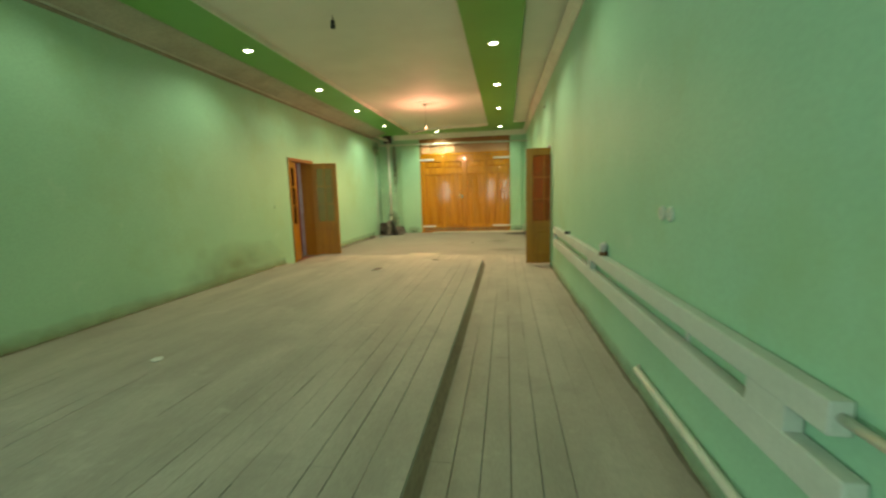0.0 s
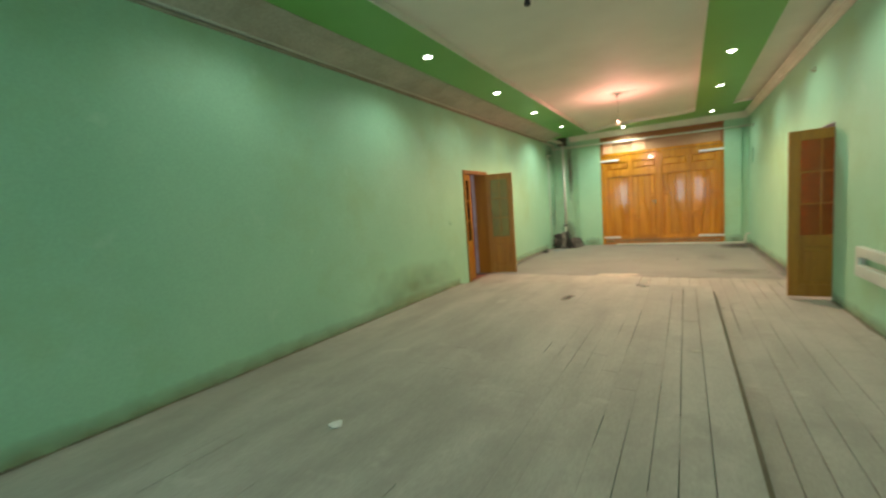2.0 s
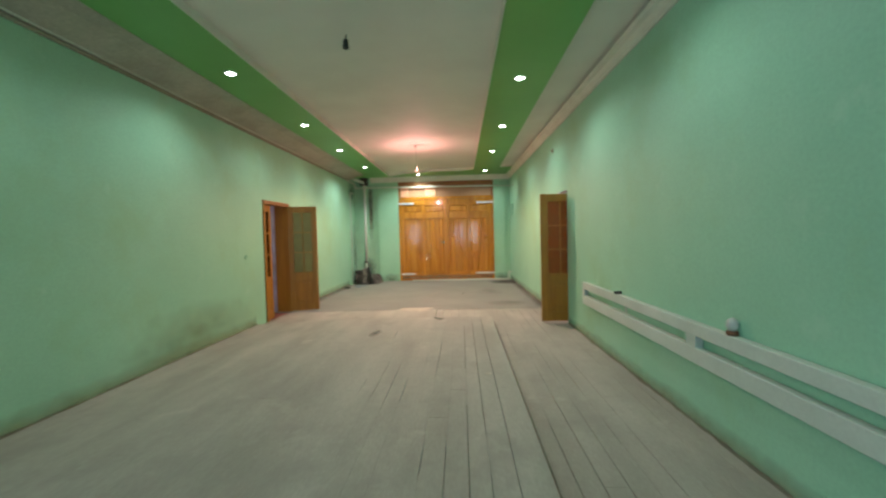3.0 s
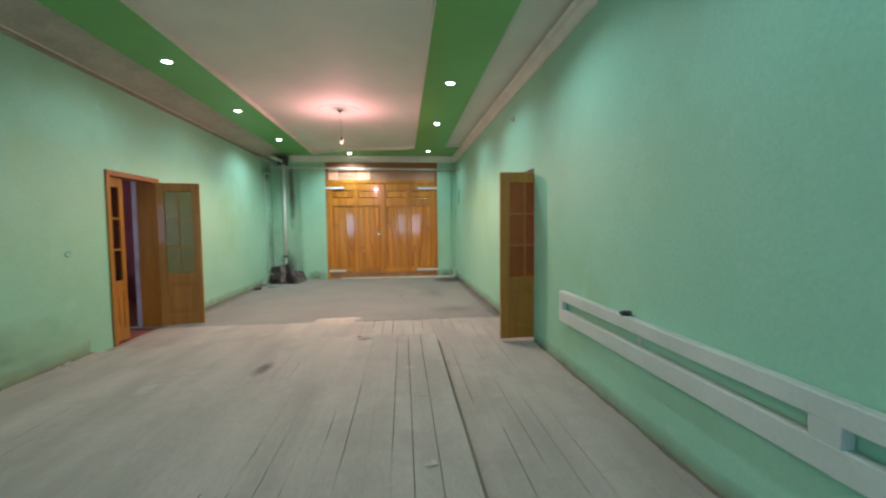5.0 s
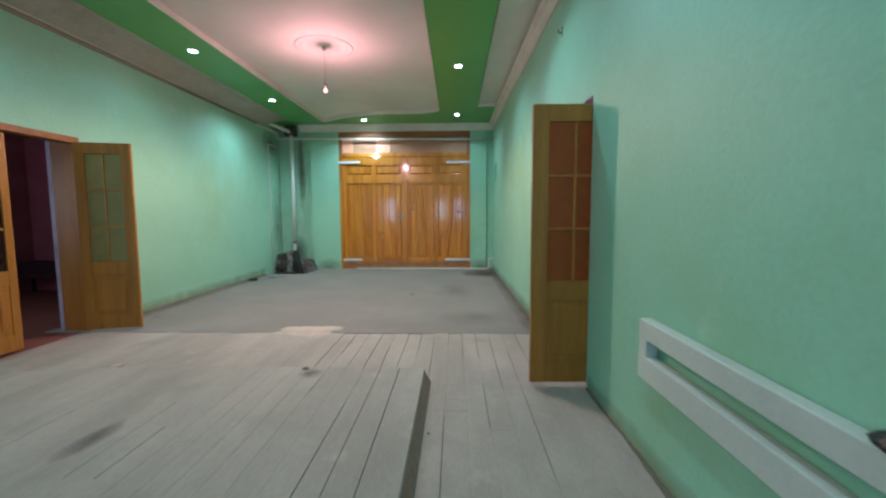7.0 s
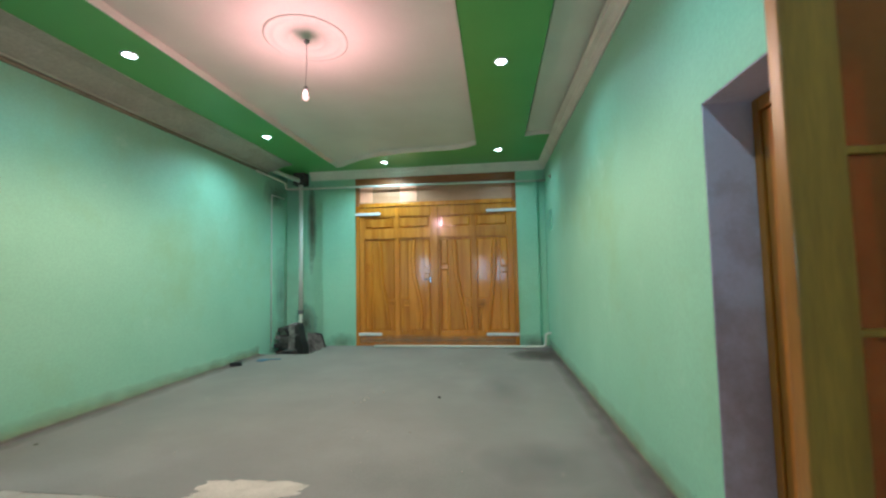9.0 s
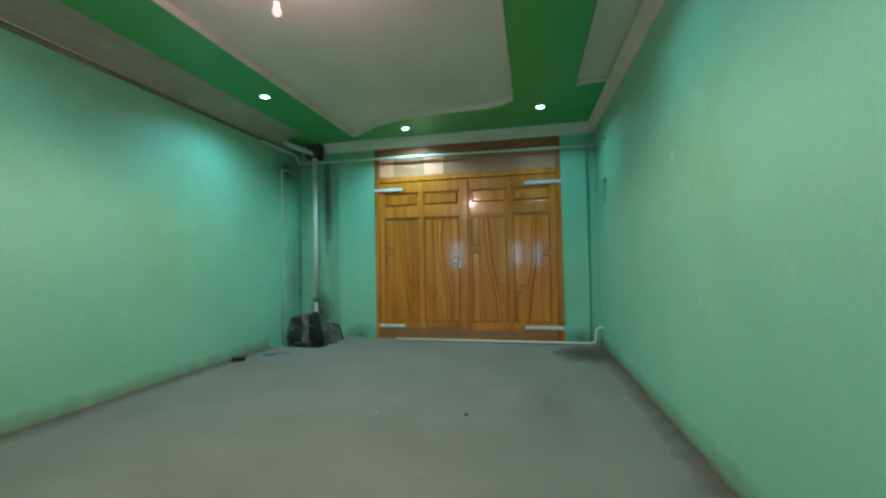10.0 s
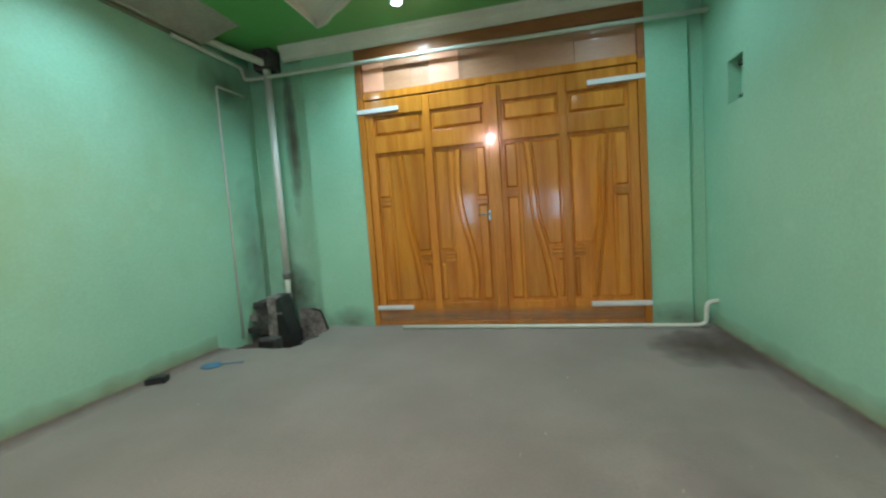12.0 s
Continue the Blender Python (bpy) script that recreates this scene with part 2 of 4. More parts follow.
M_SOOTWALL = surface("sooty_green_wall", (0.315, 0.60, 0.43), (0.365, 0.66, 0.48), 2.0, 0.7, 45, 0.12, 0.2, stain=((0.24, 0.39, 0.27), 1.2, 0.5, 0.85))
M_REDGLASS = frosted("red_glass", (0.75, 0.05, 0.05), (0.15, 0.014, 0.018), 0.55)
M_DARKWOOD = surface("dark_stained_wood", (0.035, 0.018, 0.014), (0.07, 0.035, 0.026), 3, 0.5, 30, 0.3, 0.1, (6, 1, 1))
M_SEAT = surface("dark_plum_cloth", (0.03, 0.012, 0.02), (0.05, 0.02, 0.03), 6, 0.95, 90, 0.3, 0.3)
M_AMBERGLASS = frosted("amber_glass", (0.95, 0.10, 0.04), (0.36, 0.125, 0.028), 0.62)
M_DARKGLASS = frosted("maroon_glass", (0.30, 0.06, 0.06), (0.035, 0.008, 0.010), 0.5)
M_CLEAR = frosted("dusty_glass", (0.55, 0.52, 0.36), (0.36, 0.28, 0.12), 0.55)
M_PANE = glass("window_glass", (0.92, 0.95, 0.96), 0.06)
M_LED = glowing("led_lens", (0.85, 1.0, 1.0), 22.0)
M_FILAMENT = glowing("bulb_glass", (1.0, 0.46, 0.40), 2.6)
M_CHROME = surface("chrome", (0.6, 0.6, 0.6), (0.7, 0.7, 0.7), 5, 0.15, metal=1.0, bumps=0)

# ---- mesh helpers ----


def add_box(bm, x0, x1, y0, y1, z0, z1, bevel=0.0):
    m = Matrix.LocRotScale(((x0 + x1) / 2, (y0 + y1) / 2, (z0 + z1) / 2), None, (abs(x1 - x0), abs(y1 - y0), abs(z1 - z0)))
    r = bmesh.ops.create_cube(bm, size=1, matrix=m)
    if bevel:
        edges = list({e for v in r["verts"] for e in v.link_edges})
        bmesh.ops.bevel(bm, geom=edges, offset=bevel, segments=2, profile=0.5, affect="EDGES")


def box(x0, x1, y0, y1, z0, z1, bevel=0.0):
    bm = bmesh.new()
    add_box(bm, x0, x1, y0, y1, z0, z1, bevel)
    return bm


def tube(points, radius, segs=12):
    """A round pipe through points, with rounded elbows."""
    pts = [Vector(p) for p in points]
    path = [pts[0]]
    for a, b, c in zip(pts, pts[1:], pts[2:]):
        r = min(radius * 2.5, (b - a).length * 0.45, (c - b).length * 0.45)
        p, q = b + (a - b).normalized() * r, b + (c - b).normalized() * r
        for k in range(6):
            s = k / 5
            path.append(p * (1 - s) ** 2 + b * 2 * s * (1 - s) + q * s * s)
    path.append(pts[-1])
    bm = bmesh.new()
    rings, up = [], None
    for i, p in enumerate(path):
        d = (path[min(i + 1, len(path) - 1)] - path[max(i - 1, 0)]).normalized()
        if up is None:
            up = d.orthogonal().normalized()
        up = (up - d * up.dot(d)).normalized()
        side = d.cross(up)
        rings.append([bm.verts.new(p + radius * (math.cos(2 * math.pi * k / segs) * up + math.sin(2 * math.pi * k / segs) * side)) for k in range(segs)])
    for a, b in zip(rings, rings[1:]):
        for k in range(segs):
            bm.faces.new((a[k], a[(k + 1) % segs], b[(k + 1) % segs], b[k])).smooth = True
    bm.faces.new(rings[0][::-1])
    bm.faces.new(rings[-1])
    return bm


def lathe(profile, segs=24, center=(0, 0, 0)):
    """A turned shape from (radius, height) pairs."""
    bm = bmesh.new()
    rings = [[bm.verts.new((center[0] + r * math.cos(2 * math.pi * k / segs), center[1] + r * math.sin(2 * math.pi * k / segs), center[2] + z)) for k in range(segs)] for r, z in profile]
    for a, b in zip(rings, rings[1:]):
        for k in range(segs):
            bm.faces.new((a[k], a[(k + 1) % segs], b[(k + 1) % segs], b[k])).smooth = True
    bm.faces.new(rings[0][::-1])
    bm.faces.new(rings[-1])
    return bm


def sweep_x(profile, x0, x1):
    """A (y, z) profile drawn along x."""
    bm = bmesh.new()
    a, b = [bm.verts.new((x0, y, z)) for y, z in profile], [bm.verts.new((x1, y, z)) for y, z in profile]
    n = len(profile)
    for k in range(n):
        bm.faces.new((a[k], a[(k + 1) % n], b[(k + 1) % n], b[k]))
    bm.faces.new(a[::-1])
    bm.faces.new(b)
    return bm


def finish(bm, name, mat):
    bmesh.ops.recalc_face_normals(bm, faces=bm.faces[:])
    me = bpy.data.meshes.new(name)
    bm.to_mesh(me)
    bm.free()
    for mm in (mat if isinstance(mat, (list, tuple)) else [mat]):
        me.materials.append(mm)
    return me


def part(name, bm, mat, parent, label=""):
    ob = new(name, finish(bm, name, mat))
    ob.parent = parent
    if label:
        ob["label"] = label
    return ob


def thing(name, label, category, m=None, group=""):
    ob = tagged(new(name), label, category, group)
    if m is not None:
        ob.matrix_basis = m
    return ob


def mesh_thing(name, bm, mat, label, category, m=None, group=""):
    ob = tagged(new(name, finish(bm, name, mat)), label, category, group)
    if m is not None:
        ob.matrix_basis = m
    return ob


def setting(name, bm, mat, label="", category=""):
    return tagged(new(name, finish(bm, name, mat)), label, category, kind="structure")


def lean(bm):
    """The right-hand wall is not quite parallel to the other one."""
    for v in bm.verts:
        v.co.x -= 0.0137 * (v.co.y - 4.0)
    return bm


def right_x(y):
    return 1.04 - 0.0137 * (y - 4.0)


XL, YB, YF, TOP = -4.15, -1.6, 14.68, 3.6
PLATFORM_Z, PLATFORM_X, PLATFORM_END, BOARD_END = 0.11, -0.235, 8.14, 9.42



def platform_z(x):
    """The old platform sags towards the left-hand wall."""
    return PLATFORM_Z - 0.08 * min(max((-2.4 - x) / 1.75, 0.0), 1.0)


# ---- large structure ----
LD0, LD1, LDZ = 8.46, 9.52, 2.15
bm = box(XL - 0.45, XL, YB, -1.4, -0.3, TOP)
add_box(bm, XL - 0.45, XL, 0.2, LD0, -0.3, TOP)
add_box(bm, XL - 0.45, XL, -1.4, 0.2, -0.3, 0.85)
add_box(bm, XL - 0.45, XL, -1.4, 0.2, 2.25, TOP)
add_box(bm, XL - 0.36, XL, LD1, 15.3, -0.3, TOP)
add_box(bm, XL - 0.45, XL, LD0, LD1, LDZ, TOP)
setting("wall_left", bm, M_WALL, "mint green painted plaster wall with dirty foot", "wall")
RD0, RD1, RDZ = 8.04, 9.20, 2.13
bm = box(1.04, 1.44, YB, RD0, -0.3, TOP)
add_box(bm, 1.04, 1.44, RD1, 13.985, -0.3, TOP)
add_box(bm, 1.04, 1.44, 14.245, 15.3, -0.3, TOP)
add_box(bm, 1.04, 1.44, 13.985, 14.245, -0.3, 2.03)
add_box(bm, 1.04, 1.44, 13.985, 14.245, 2.385, TOP)
add_box(bm, 1.04, 1.44, RD0, RD1, RDZ, TOP)
setting("wall_right", lean(bm), M_WALL, "mint green painted plaster wall", "wall")
# lilac door reveals on the right
bm = box(1.043, 1.437, RD1 - 0.006, RD1 + 0.0, 0, RDZ)
add_box(bm, 1.043, 1.437, RD0, RD0 + 0.006, 0, RDZ)
add_box(bm, 1.043, 1.437, RD0, RD1, RDZ - 0.006, RDZ)
setting("door_reveal_right", lean(bm), M_LILAC, "lilac plastered door reveal", "reveal")
bm = box(XL - 0.357, XL - 0.262, LD1 - 0.006, LD1, 0, LDZ)
add_box(bm, XL - 0.447, XL - 0.12, LD0, LD0 + 0.006, 0, LDZ)
setting("door_reveal_left", bm, M_LILAC, "lilac plastered door reveal", "reveal")
setting("door_reveal_left_top", box(XL - 0.357, XL - 0.12, LD0 + 0.006, LD1 - 0.006, LDZ - 0.03, LDZ, 0.003), M_DARKWOOD, "dark stained board over the doorway", "reveal")
# end wall round the gate, with a shallow niche in each corner
GX0, GX1, GZ = -2.70, 0.36, 3.20
bm = box(-3.37, GX0, YF, 15.3, -0.3, TOP)
add_box(bm, GX1, 0.74, YF, 15.3, -0.3, TOP)
add_box(bm, GX0, GX1, YF, 15.3, GZ, TOP)
add_box(bm, 0.74, 1.1, 14.75, 15.3, -0.3, TOP)
setting("wall_end", bm, M_WALL, "mint green end wall round the wooden gate", "wall")
setting("wall_niche", box(-4.3, -3.37, 14.77, 15.3, -0.3, TOP), M_SOOTWALL, "soot-stained green wall of the flue niche", "wall")
# wall behind, with a window
edges_x = [XL - 0.45] + [v for pair in WINDOWS_BACK for v in pair] + [1.6]
bm = bmesh.new()
for xa, xb in zip(edges_x[0::2], edges_x[1::2]):
    add_box(bm, xa, xb, YB - 0.4, YB, -0.3, TOP)
for xa, xb in WINDOWS_BACK:
    add_box(bm, xa, xb, YB - 0.4, YB, -0.3, 0.85)
    add_box(bm, xa, xb, YB - 0.4, YB, 2.25, TOP)
setting("wall_back", bm, M_WALL, "mint green wall with two narrow windows", "wall")
for k, (xa, xb) in enumerate(WINDOWS_BACK):
    w = tagged(new("window_1" if k == 0 else "window_5"), "narrow white framed window with one pane", "window", kind="structure")
    bm = box(xa, xb, YB - 0.25, YB - 0.18, 0.85, 0.91)
    add_box(bm, xa, xb, YB - 0.25, YB - 0.18, 2.19, 2.25)
    for wx in (xa, xb - 0.06):
        add_box(bm, wx, wx + 0.06, YB - 0.25, YB - 0.18, 0.91, 2.19)
    part("window_frame", bm, M_WHITE, w)
    p = part("pane", box(xa + 0.06, xb - 0.06, YB - 0.22, YB - 0.214, 0.91, 2.19), M_PANE, w)
    p.visible_shadow = False

# ground under everything and concrete apron by the gate, open over a pit in the corner
setting("ground", box(-60, 60, -60, 60, -0.42, -0.40), M_DIRT, "bare earth under and round the building", "ground")
bm = bmesh.new()
outline = [(XL - 0.45, BOARD_END), (1.5, BOARD_END), (1.5, 15.2), (-3.28, 15.2), (-3.30, 14.62), (-3.22, 14.5), (-3.25, 14.35), (-3.20, 14.22), (-3.27, 14.08), (-3.24, 13.95),
           (-3.31, 13.84), (-3.48, 13.81), (-3.70, 13.83), (-3.95, 13.80), (-4.10, 13.84), (XL - 0.45, 13.84)]
top = [bm.verts.new((x, y, 0.0)) for x, y in outline]
low = [bm.verts.new((x, y, -0.3)) for x, y in outline]
bm.faces.new(top)
bm.faces.new(low[::-1])
for k in range(len(outline)):
    bm.faces.new((top[k], low[k], low[(k + 1) % len(outline)], top[(k + 1) % len(outline)]))
setting("floor_concrete", bm, M_CONCRETE, "dusty grey concrete floor", "floor")
setting("pit_floor", box(-4.3, -3.1, 13.7, 15.2, -0.32, -0.26), M_SOOT, "sooty earth in the corner pit", "floor")


def sagging(z0, drop, x1):
    """A long body under the platform's boards, its top drop below them."""
    bm = bmesh.new()
    xs = [XL, -3.3, -2.4, x1]
    prof = [(x, platform_z(x) + drop) for x in xs] + [(x1, z0), (XL, z0)]
    a, b = [bm.verts.new((px, YB, pz)) for px, pz in prof], [bm.verts.new((px, PLATFORM_END - 0.01, pz)) for px, pz in prof]
    for k in range(len(prof)):
        bm.faces.new((a[k], a[(k + 1) % len(prof)], b[(k + 1) % len(prof)], b[k]))
    bm.faces.new(a)
    bm.faces.new(b[::-1])
    return bm


floor = setting("floor_boards", box(XL - 0.02, 1.42, YB, BOARD_END, -0.3, -0.035), M_GAP, "dusty grey painted floorboards", "floor")
platform = setting("floor_platform", sagging(-0.035, -0.030, PLATFORM_X - 0.012), M_GAP, "low platform of dusty wide floorboards", "floor")
bm = box(XL, -1.75, PLATFORM_END, BOARD_END, -0.035, -0.004)
part("dust_fill", bm, M_GAPDUST, floor, "fine dust filling the joints")
# dark side board of the platform, leaning out slightly
bm = bmesh.new()
prof = [(PLATFORM_X - 0.012, PLATFORM_Z - 0.026), (PLATFORM_X + 0.004, PLATFORM_Z - 0.026), (PLATFORM_X + 0.056, -0.002), (PLATFORM_X - 0.012, -0.002)]
a, b = [bm.verts.new((x, YB, z)) for x, z in prof], [bm.verts.new((x, PLATFORM_END, z)) for x, z in prof]
for k in range(4):
    bm.faces.new((a[k], a[(k + 1) % 4], b[(k + 1) % 4], b[k]))
bm.faces.new(a[::-1])
bm.faces.new(b)
part("side_board", bm, M_FACE, platform, "dark bare side board")

# ceilings
setting("ceiling_upper", box(XL - 0.45, 1.6, YB - 0.4, 15.3, Z_TRAY, Z_TRAY + 0.1), M_CREAM, "cream painted ceiling", "ceiling")


def tray_end(x):
    """The wavy end of the cream tray."""
    knots = [(-2.95, 14.36), (-2.84, 14.33), (-2.6, 14.14), (-2.3, 13.93), (-1.95, 13.78), (-1.5, 13.68), (-1.0, 13.68), (-0.65, 13.67), (-0.45, 13.59), (-0.29, 13.47)]
    for (xa, ya), (xb, yb) in zip(knots, knots[1:]):
        if x <= xb:
            s = (x - xa) / (xb - xa)
            s = s * s * (3 - 2 * s) * 0.5 + s * 0.5
            return ya + (yb - ya) * s
    return knots[-1][1]


def slab(poly, z0, z1):
    bm = bmesh.new()
    lo, hi = [bm.verts.new((x, y, z0)) for x, y in poly], [bm.verts.new((x, y, z1)) for x, y in poly]
    bm.faces.new(lo[::-1])
    bm.faces.new(hi)
    n = len(poly)
    for k in range(n):
        bm.faces.new((lo[k], lo[(k + 1) % n], hi[(k + 1) % n], hi[k]))
    return bm


BL0, BL1, BR0, BR1 = -3.66, -2.95, -0.29, 0.44
wave = [(-2.95 + 2.66 * k / 40, tray_end(-2.95 + 2.66 * k / 40)) for k in range(41)]
poly = [(BL0, YB), (BL1, YB)] + wave + [(BR0, YB), (BR1, YB), (BR1, 13.2), (0.62, 13.16), (1.1, 13.16), (1.1, 15.3), (-4.3, 15.3), (-4.3, 14.05), (BL0, 14.05)]
bm = slab(poly, Z_BAND, Z_TRAY - 0.004)
bm.normal_update()
setting("ceiling_band", bm, M_BAND, "green gloss plasterboard frame of the ceiling", "ceiling")
# pale edging strips along the steps


def strip(points, z0, z1, w):
    """An upright ribbon of width w that follows points in plan."""
    bm = bmesh.new()
    rows = []
    for i, p in enumerate(points):
        a, b = Vector(points[max(i - 1, 0)]), Vector(points[min(i + 1, len(points) - 1)])
        n = Vector((-(b - a).y, (b - a).x)).normalized() * w
        q = Vector(p)
        rows.append([bm.verts.new((*q, z0)), bm.verts.new((*q, z1)), bm.verts.new((*(q + n), z1)), bm.verts.new((*(q + n), z0))])
    for a, b in zip(rows, rows[1:]):
        for k in range(4):
            bm.faces.new((a[k], b[k], b[(k + 1) % 4], a[(k + 1) % 4]))
    bm.faces.new(rows[0])
    bm.faces.new(rows[-1][::-1])
    return bm


for name, pts, wd in (("trim_left", [(BL1 + 0.002, YB), (BL1 + 0.002, 14.3)], -0.015), ("trim_right", [(BR0 - 0.002, YB), (BR0 - 0.002, 13.44)], 0.015),
                      ("trim_wave", [(x, y - 0.003) for x, y in wave], -0.028), ("trim_side", [(BR1, 13.195), (0.62, 13.155), (1.0, 13.155)], -0.024)):
    setting(name, strip(pts, Z_BAND - 0.006, Z_TRAY - 0.002, wd), M_TRIM, "pale plaster edging of the ceiling step", "trim")


def cornice_profile():
    return [(0, 0), (0.0, -0.13), (0.018, -0.13), (0.022, -0.105), (0.045, -0.085), (0.06, -0.05), (0.095, -0.03), (0.10, -0.012), (0.115, 0)]


def cornice(x, y0, y1, side, ztop):
    bm = bmesh.new()
    prof = [(x + side * u, ztop + v) for u, v in cornice_profile()]
    a, b = [bm.verts.new((px, y0, pz)) for px, pz in prof], [bm.verts.new((px, y1, pz)) for px, pz in prof]
    for k in range(len(prof)):
        bm.faces.new((a[k], a[(k + 1) % len(prof)], b[(k + 1) % len(prof)], b[k]))
    bm.faces.new(a)
    bm.faces.new(b[::-1])
    return bm


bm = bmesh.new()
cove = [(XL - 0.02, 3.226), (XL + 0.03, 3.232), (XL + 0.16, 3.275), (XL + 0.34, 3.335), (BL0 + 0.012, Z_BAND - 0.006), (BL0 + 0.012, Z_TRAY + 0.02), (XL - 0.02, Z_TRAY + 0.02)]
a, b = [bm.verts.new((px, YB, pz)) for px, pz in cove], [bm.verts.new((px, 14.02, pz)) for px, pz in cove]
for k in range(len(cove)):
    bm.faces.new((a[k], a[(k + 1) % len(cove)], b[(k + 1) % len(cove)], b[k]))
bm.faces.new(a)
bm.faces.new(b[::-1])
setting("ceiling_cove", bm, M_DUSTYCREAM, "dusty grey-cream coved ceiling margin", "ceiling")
# Lower bead in a dark colour that draws the shadow beside the pale bead.
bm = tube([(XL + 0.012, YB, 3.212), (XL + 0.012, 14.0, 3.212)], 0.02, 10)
setting("cornice_left", bm, M_CORNICESHADE, "thin plaster bead coloured dark as a shadow line", "trim")
bm = tube([(XL + 0.05, YB, 3.238), (XL + 0.05, 14.0, 3.238)], 0.012, 10)
setting("cornice_left_bead", bm, M_CORNICE, "thin pale plaster bead", "trim")
setting("cornice_right", lean(cornice(1.039, YB, 14.74, -1, Z_BAND + 0.002)), M_TRIM, "pale plaster cornice", "trim")
prof = [(YF - 0.001 - u * 0.9, Z_BAND - 0.002 + v * 1.2) for u, v in cornice_profile()]
setting("cornice_end", sweep_x(prof, -3.6, 0.86), M_TRIM, "pale plaster cornice", "trim")
bm = box(BR1 + 0.02, 1.1, YB, 13.12, Z_TRAY - 0.03, Z_TRAY - 0.006)
setting("ceiling_side_right", bm, M_CREAM, "cream ceiling margin", "ceiling")

# rooms behind the two doors
bm = box(-7.6, -7.4, 6.2, 7.0, -0.3, 3.0)
add_box(bm, -7.6, -7.4, 8.3, 12.2, -0.3, 3.0)
add_box(bm, -7.6, -7.4, 7.0, 8.3, -0.3, 0.9)
add_box(bm, -7.6, -7.4, 7.0, 8.3, 2.3, 3.0)
add_box(bm, -7.4, XL - 0.45, 6.2, 6.4, -0.3, 3.0)
add_box(bm, -7.4, XL - 0.33, 12.0, 12.2, -0.3, 3.0)
setting("side_room_left_walls", bm, M_MAROON, "dim plum-coloured walls of a side room", "wall")
setting("side_room_left_floor", box(-7.6, XL - 0.02, 6.2, 12.2, -0.1, -0.01), M_REDFLOOR, "red painted floor of a side room", "floor")
setting("side_room_left_ceiling", box(-7.6, XL - 0.33, 6.2, 12.2, 3.0, 3.1), M_CREAM, "ceiling of a side room", "ceiling")
bm = box(4.4, 4.6, 6.2, 6.9, -0.3, 3.0)
add_box(bm, 4.4, 4.6, 8.2, 11.8, -0.3, 3.0)
add_box(bm, 4.4, 4.6, 6.9, 8.2, -0.3, 0.9)
add_box(bm, 4.4, 4.6, 6.9, 8.2, 2.3, 3.0)
add_box(bm, 1.42, 4.4, 6.2, 6.4, -0.3, 3.0)
add_box(bm, 1.42, 4.4, 11.6, 11.8, -0.3, 3.0)
setting("side_room_right_walls", bm, M_MAROON, "dim plum-coloured walls of a side room", "wall")
setting("side_room_right_floor", box(1.0, 4.6, 6.2, 11.8, -0.1, -0.01), M_REDFLOOR, "red painted floor of a side room", "floor")
setting("side_room_right_ceiling", box(1.40, 4.6, 6.2, 11.8, 3.0, 3.1), M_CREAM, "ceiling of a side room", "ceiling")

# Unseen windows added where the side-room and left fill lamps stand.
for nm, wx, wy, wl, z0, z1 in (("window_2", -7.5, 7.0, 1.3, 0.9, 2.3), ("window_3", 4.5, 6.9, 1.3, 0.9, 2.3), ("window_4", XL - 0.25, -1.4, 1.6, 0.85, 2.25)):
    w = tagged(new(nm), "plain white framed window, added out of view", "window", kind="structure")
    bm = box(wx - 0.03, wx + 0.03, wy, wy + wl, z0, z0 + 0.07)
    add_box(bm, wx - 0.03, wx + 0.03, wy, wy + wl, z1 - 0.07, z1)
    for k in (0.0, wl / 2 - 0.035, wl - 0.07):
        add_box(bm, wx - 0.03, wx + 0.03, wy + k, wy + k + 0.07, z0 + 0.07, z1 - 0.07)
    part("window_frame", bm, M_WHITE, w)
    for k in (0.07, wl / 2 + 0.035):
        p = part("pane", box(wx - 0.003, wx + 0.003, wy + k, wy + k + wl / 2 - 0.105, z0 + 0.07, z1 - 0.07), M_PANE, w)
        p.visible_shadow = False

# ---- gate ----


def ribbon(fl, fr, z0, z1, y, d, rows=14, ch=0.012):
    """A raised board between two curved edges fl(z) and fr(z), proud of y by d, with chamfered sides."""
    bm = bmesh.new()
    grid = []
    ch = min(ch, 0.25 * abs(fr(0.5) - fl(0.5)), 0.10 * (z1 - z0), 0.25 * abs(fr(0.0) - fl(0.0)), 0.25 * abs(fr(1.0) - fl(1.0)))
    for k in range(rows + 1):
        s = k / rows
        z = z0 + (z1 - z0) * s
        a, b = fl(s), fr(s)
        zz = z + (ch if k == 0 else -ch if k == rows else 0)
        grid.append([bm.verts.new((a, y, z)), bm.verts.new((a + ch, y - d, zz)), bm.verts.new((b - ch, y - d, zz)), bm.verts.new((b, y, z))])
    for a, b in zip(grid, grid[1:]):
        for k in range(3):
            bm.faces.new((a[k], a[k + 1], b[k + 1], b[k]))
    bm.faces.new(grid[0][::-1])
    bm.faces.new(grid[-1])
    return bm


def const(v):
    return lambda s: v


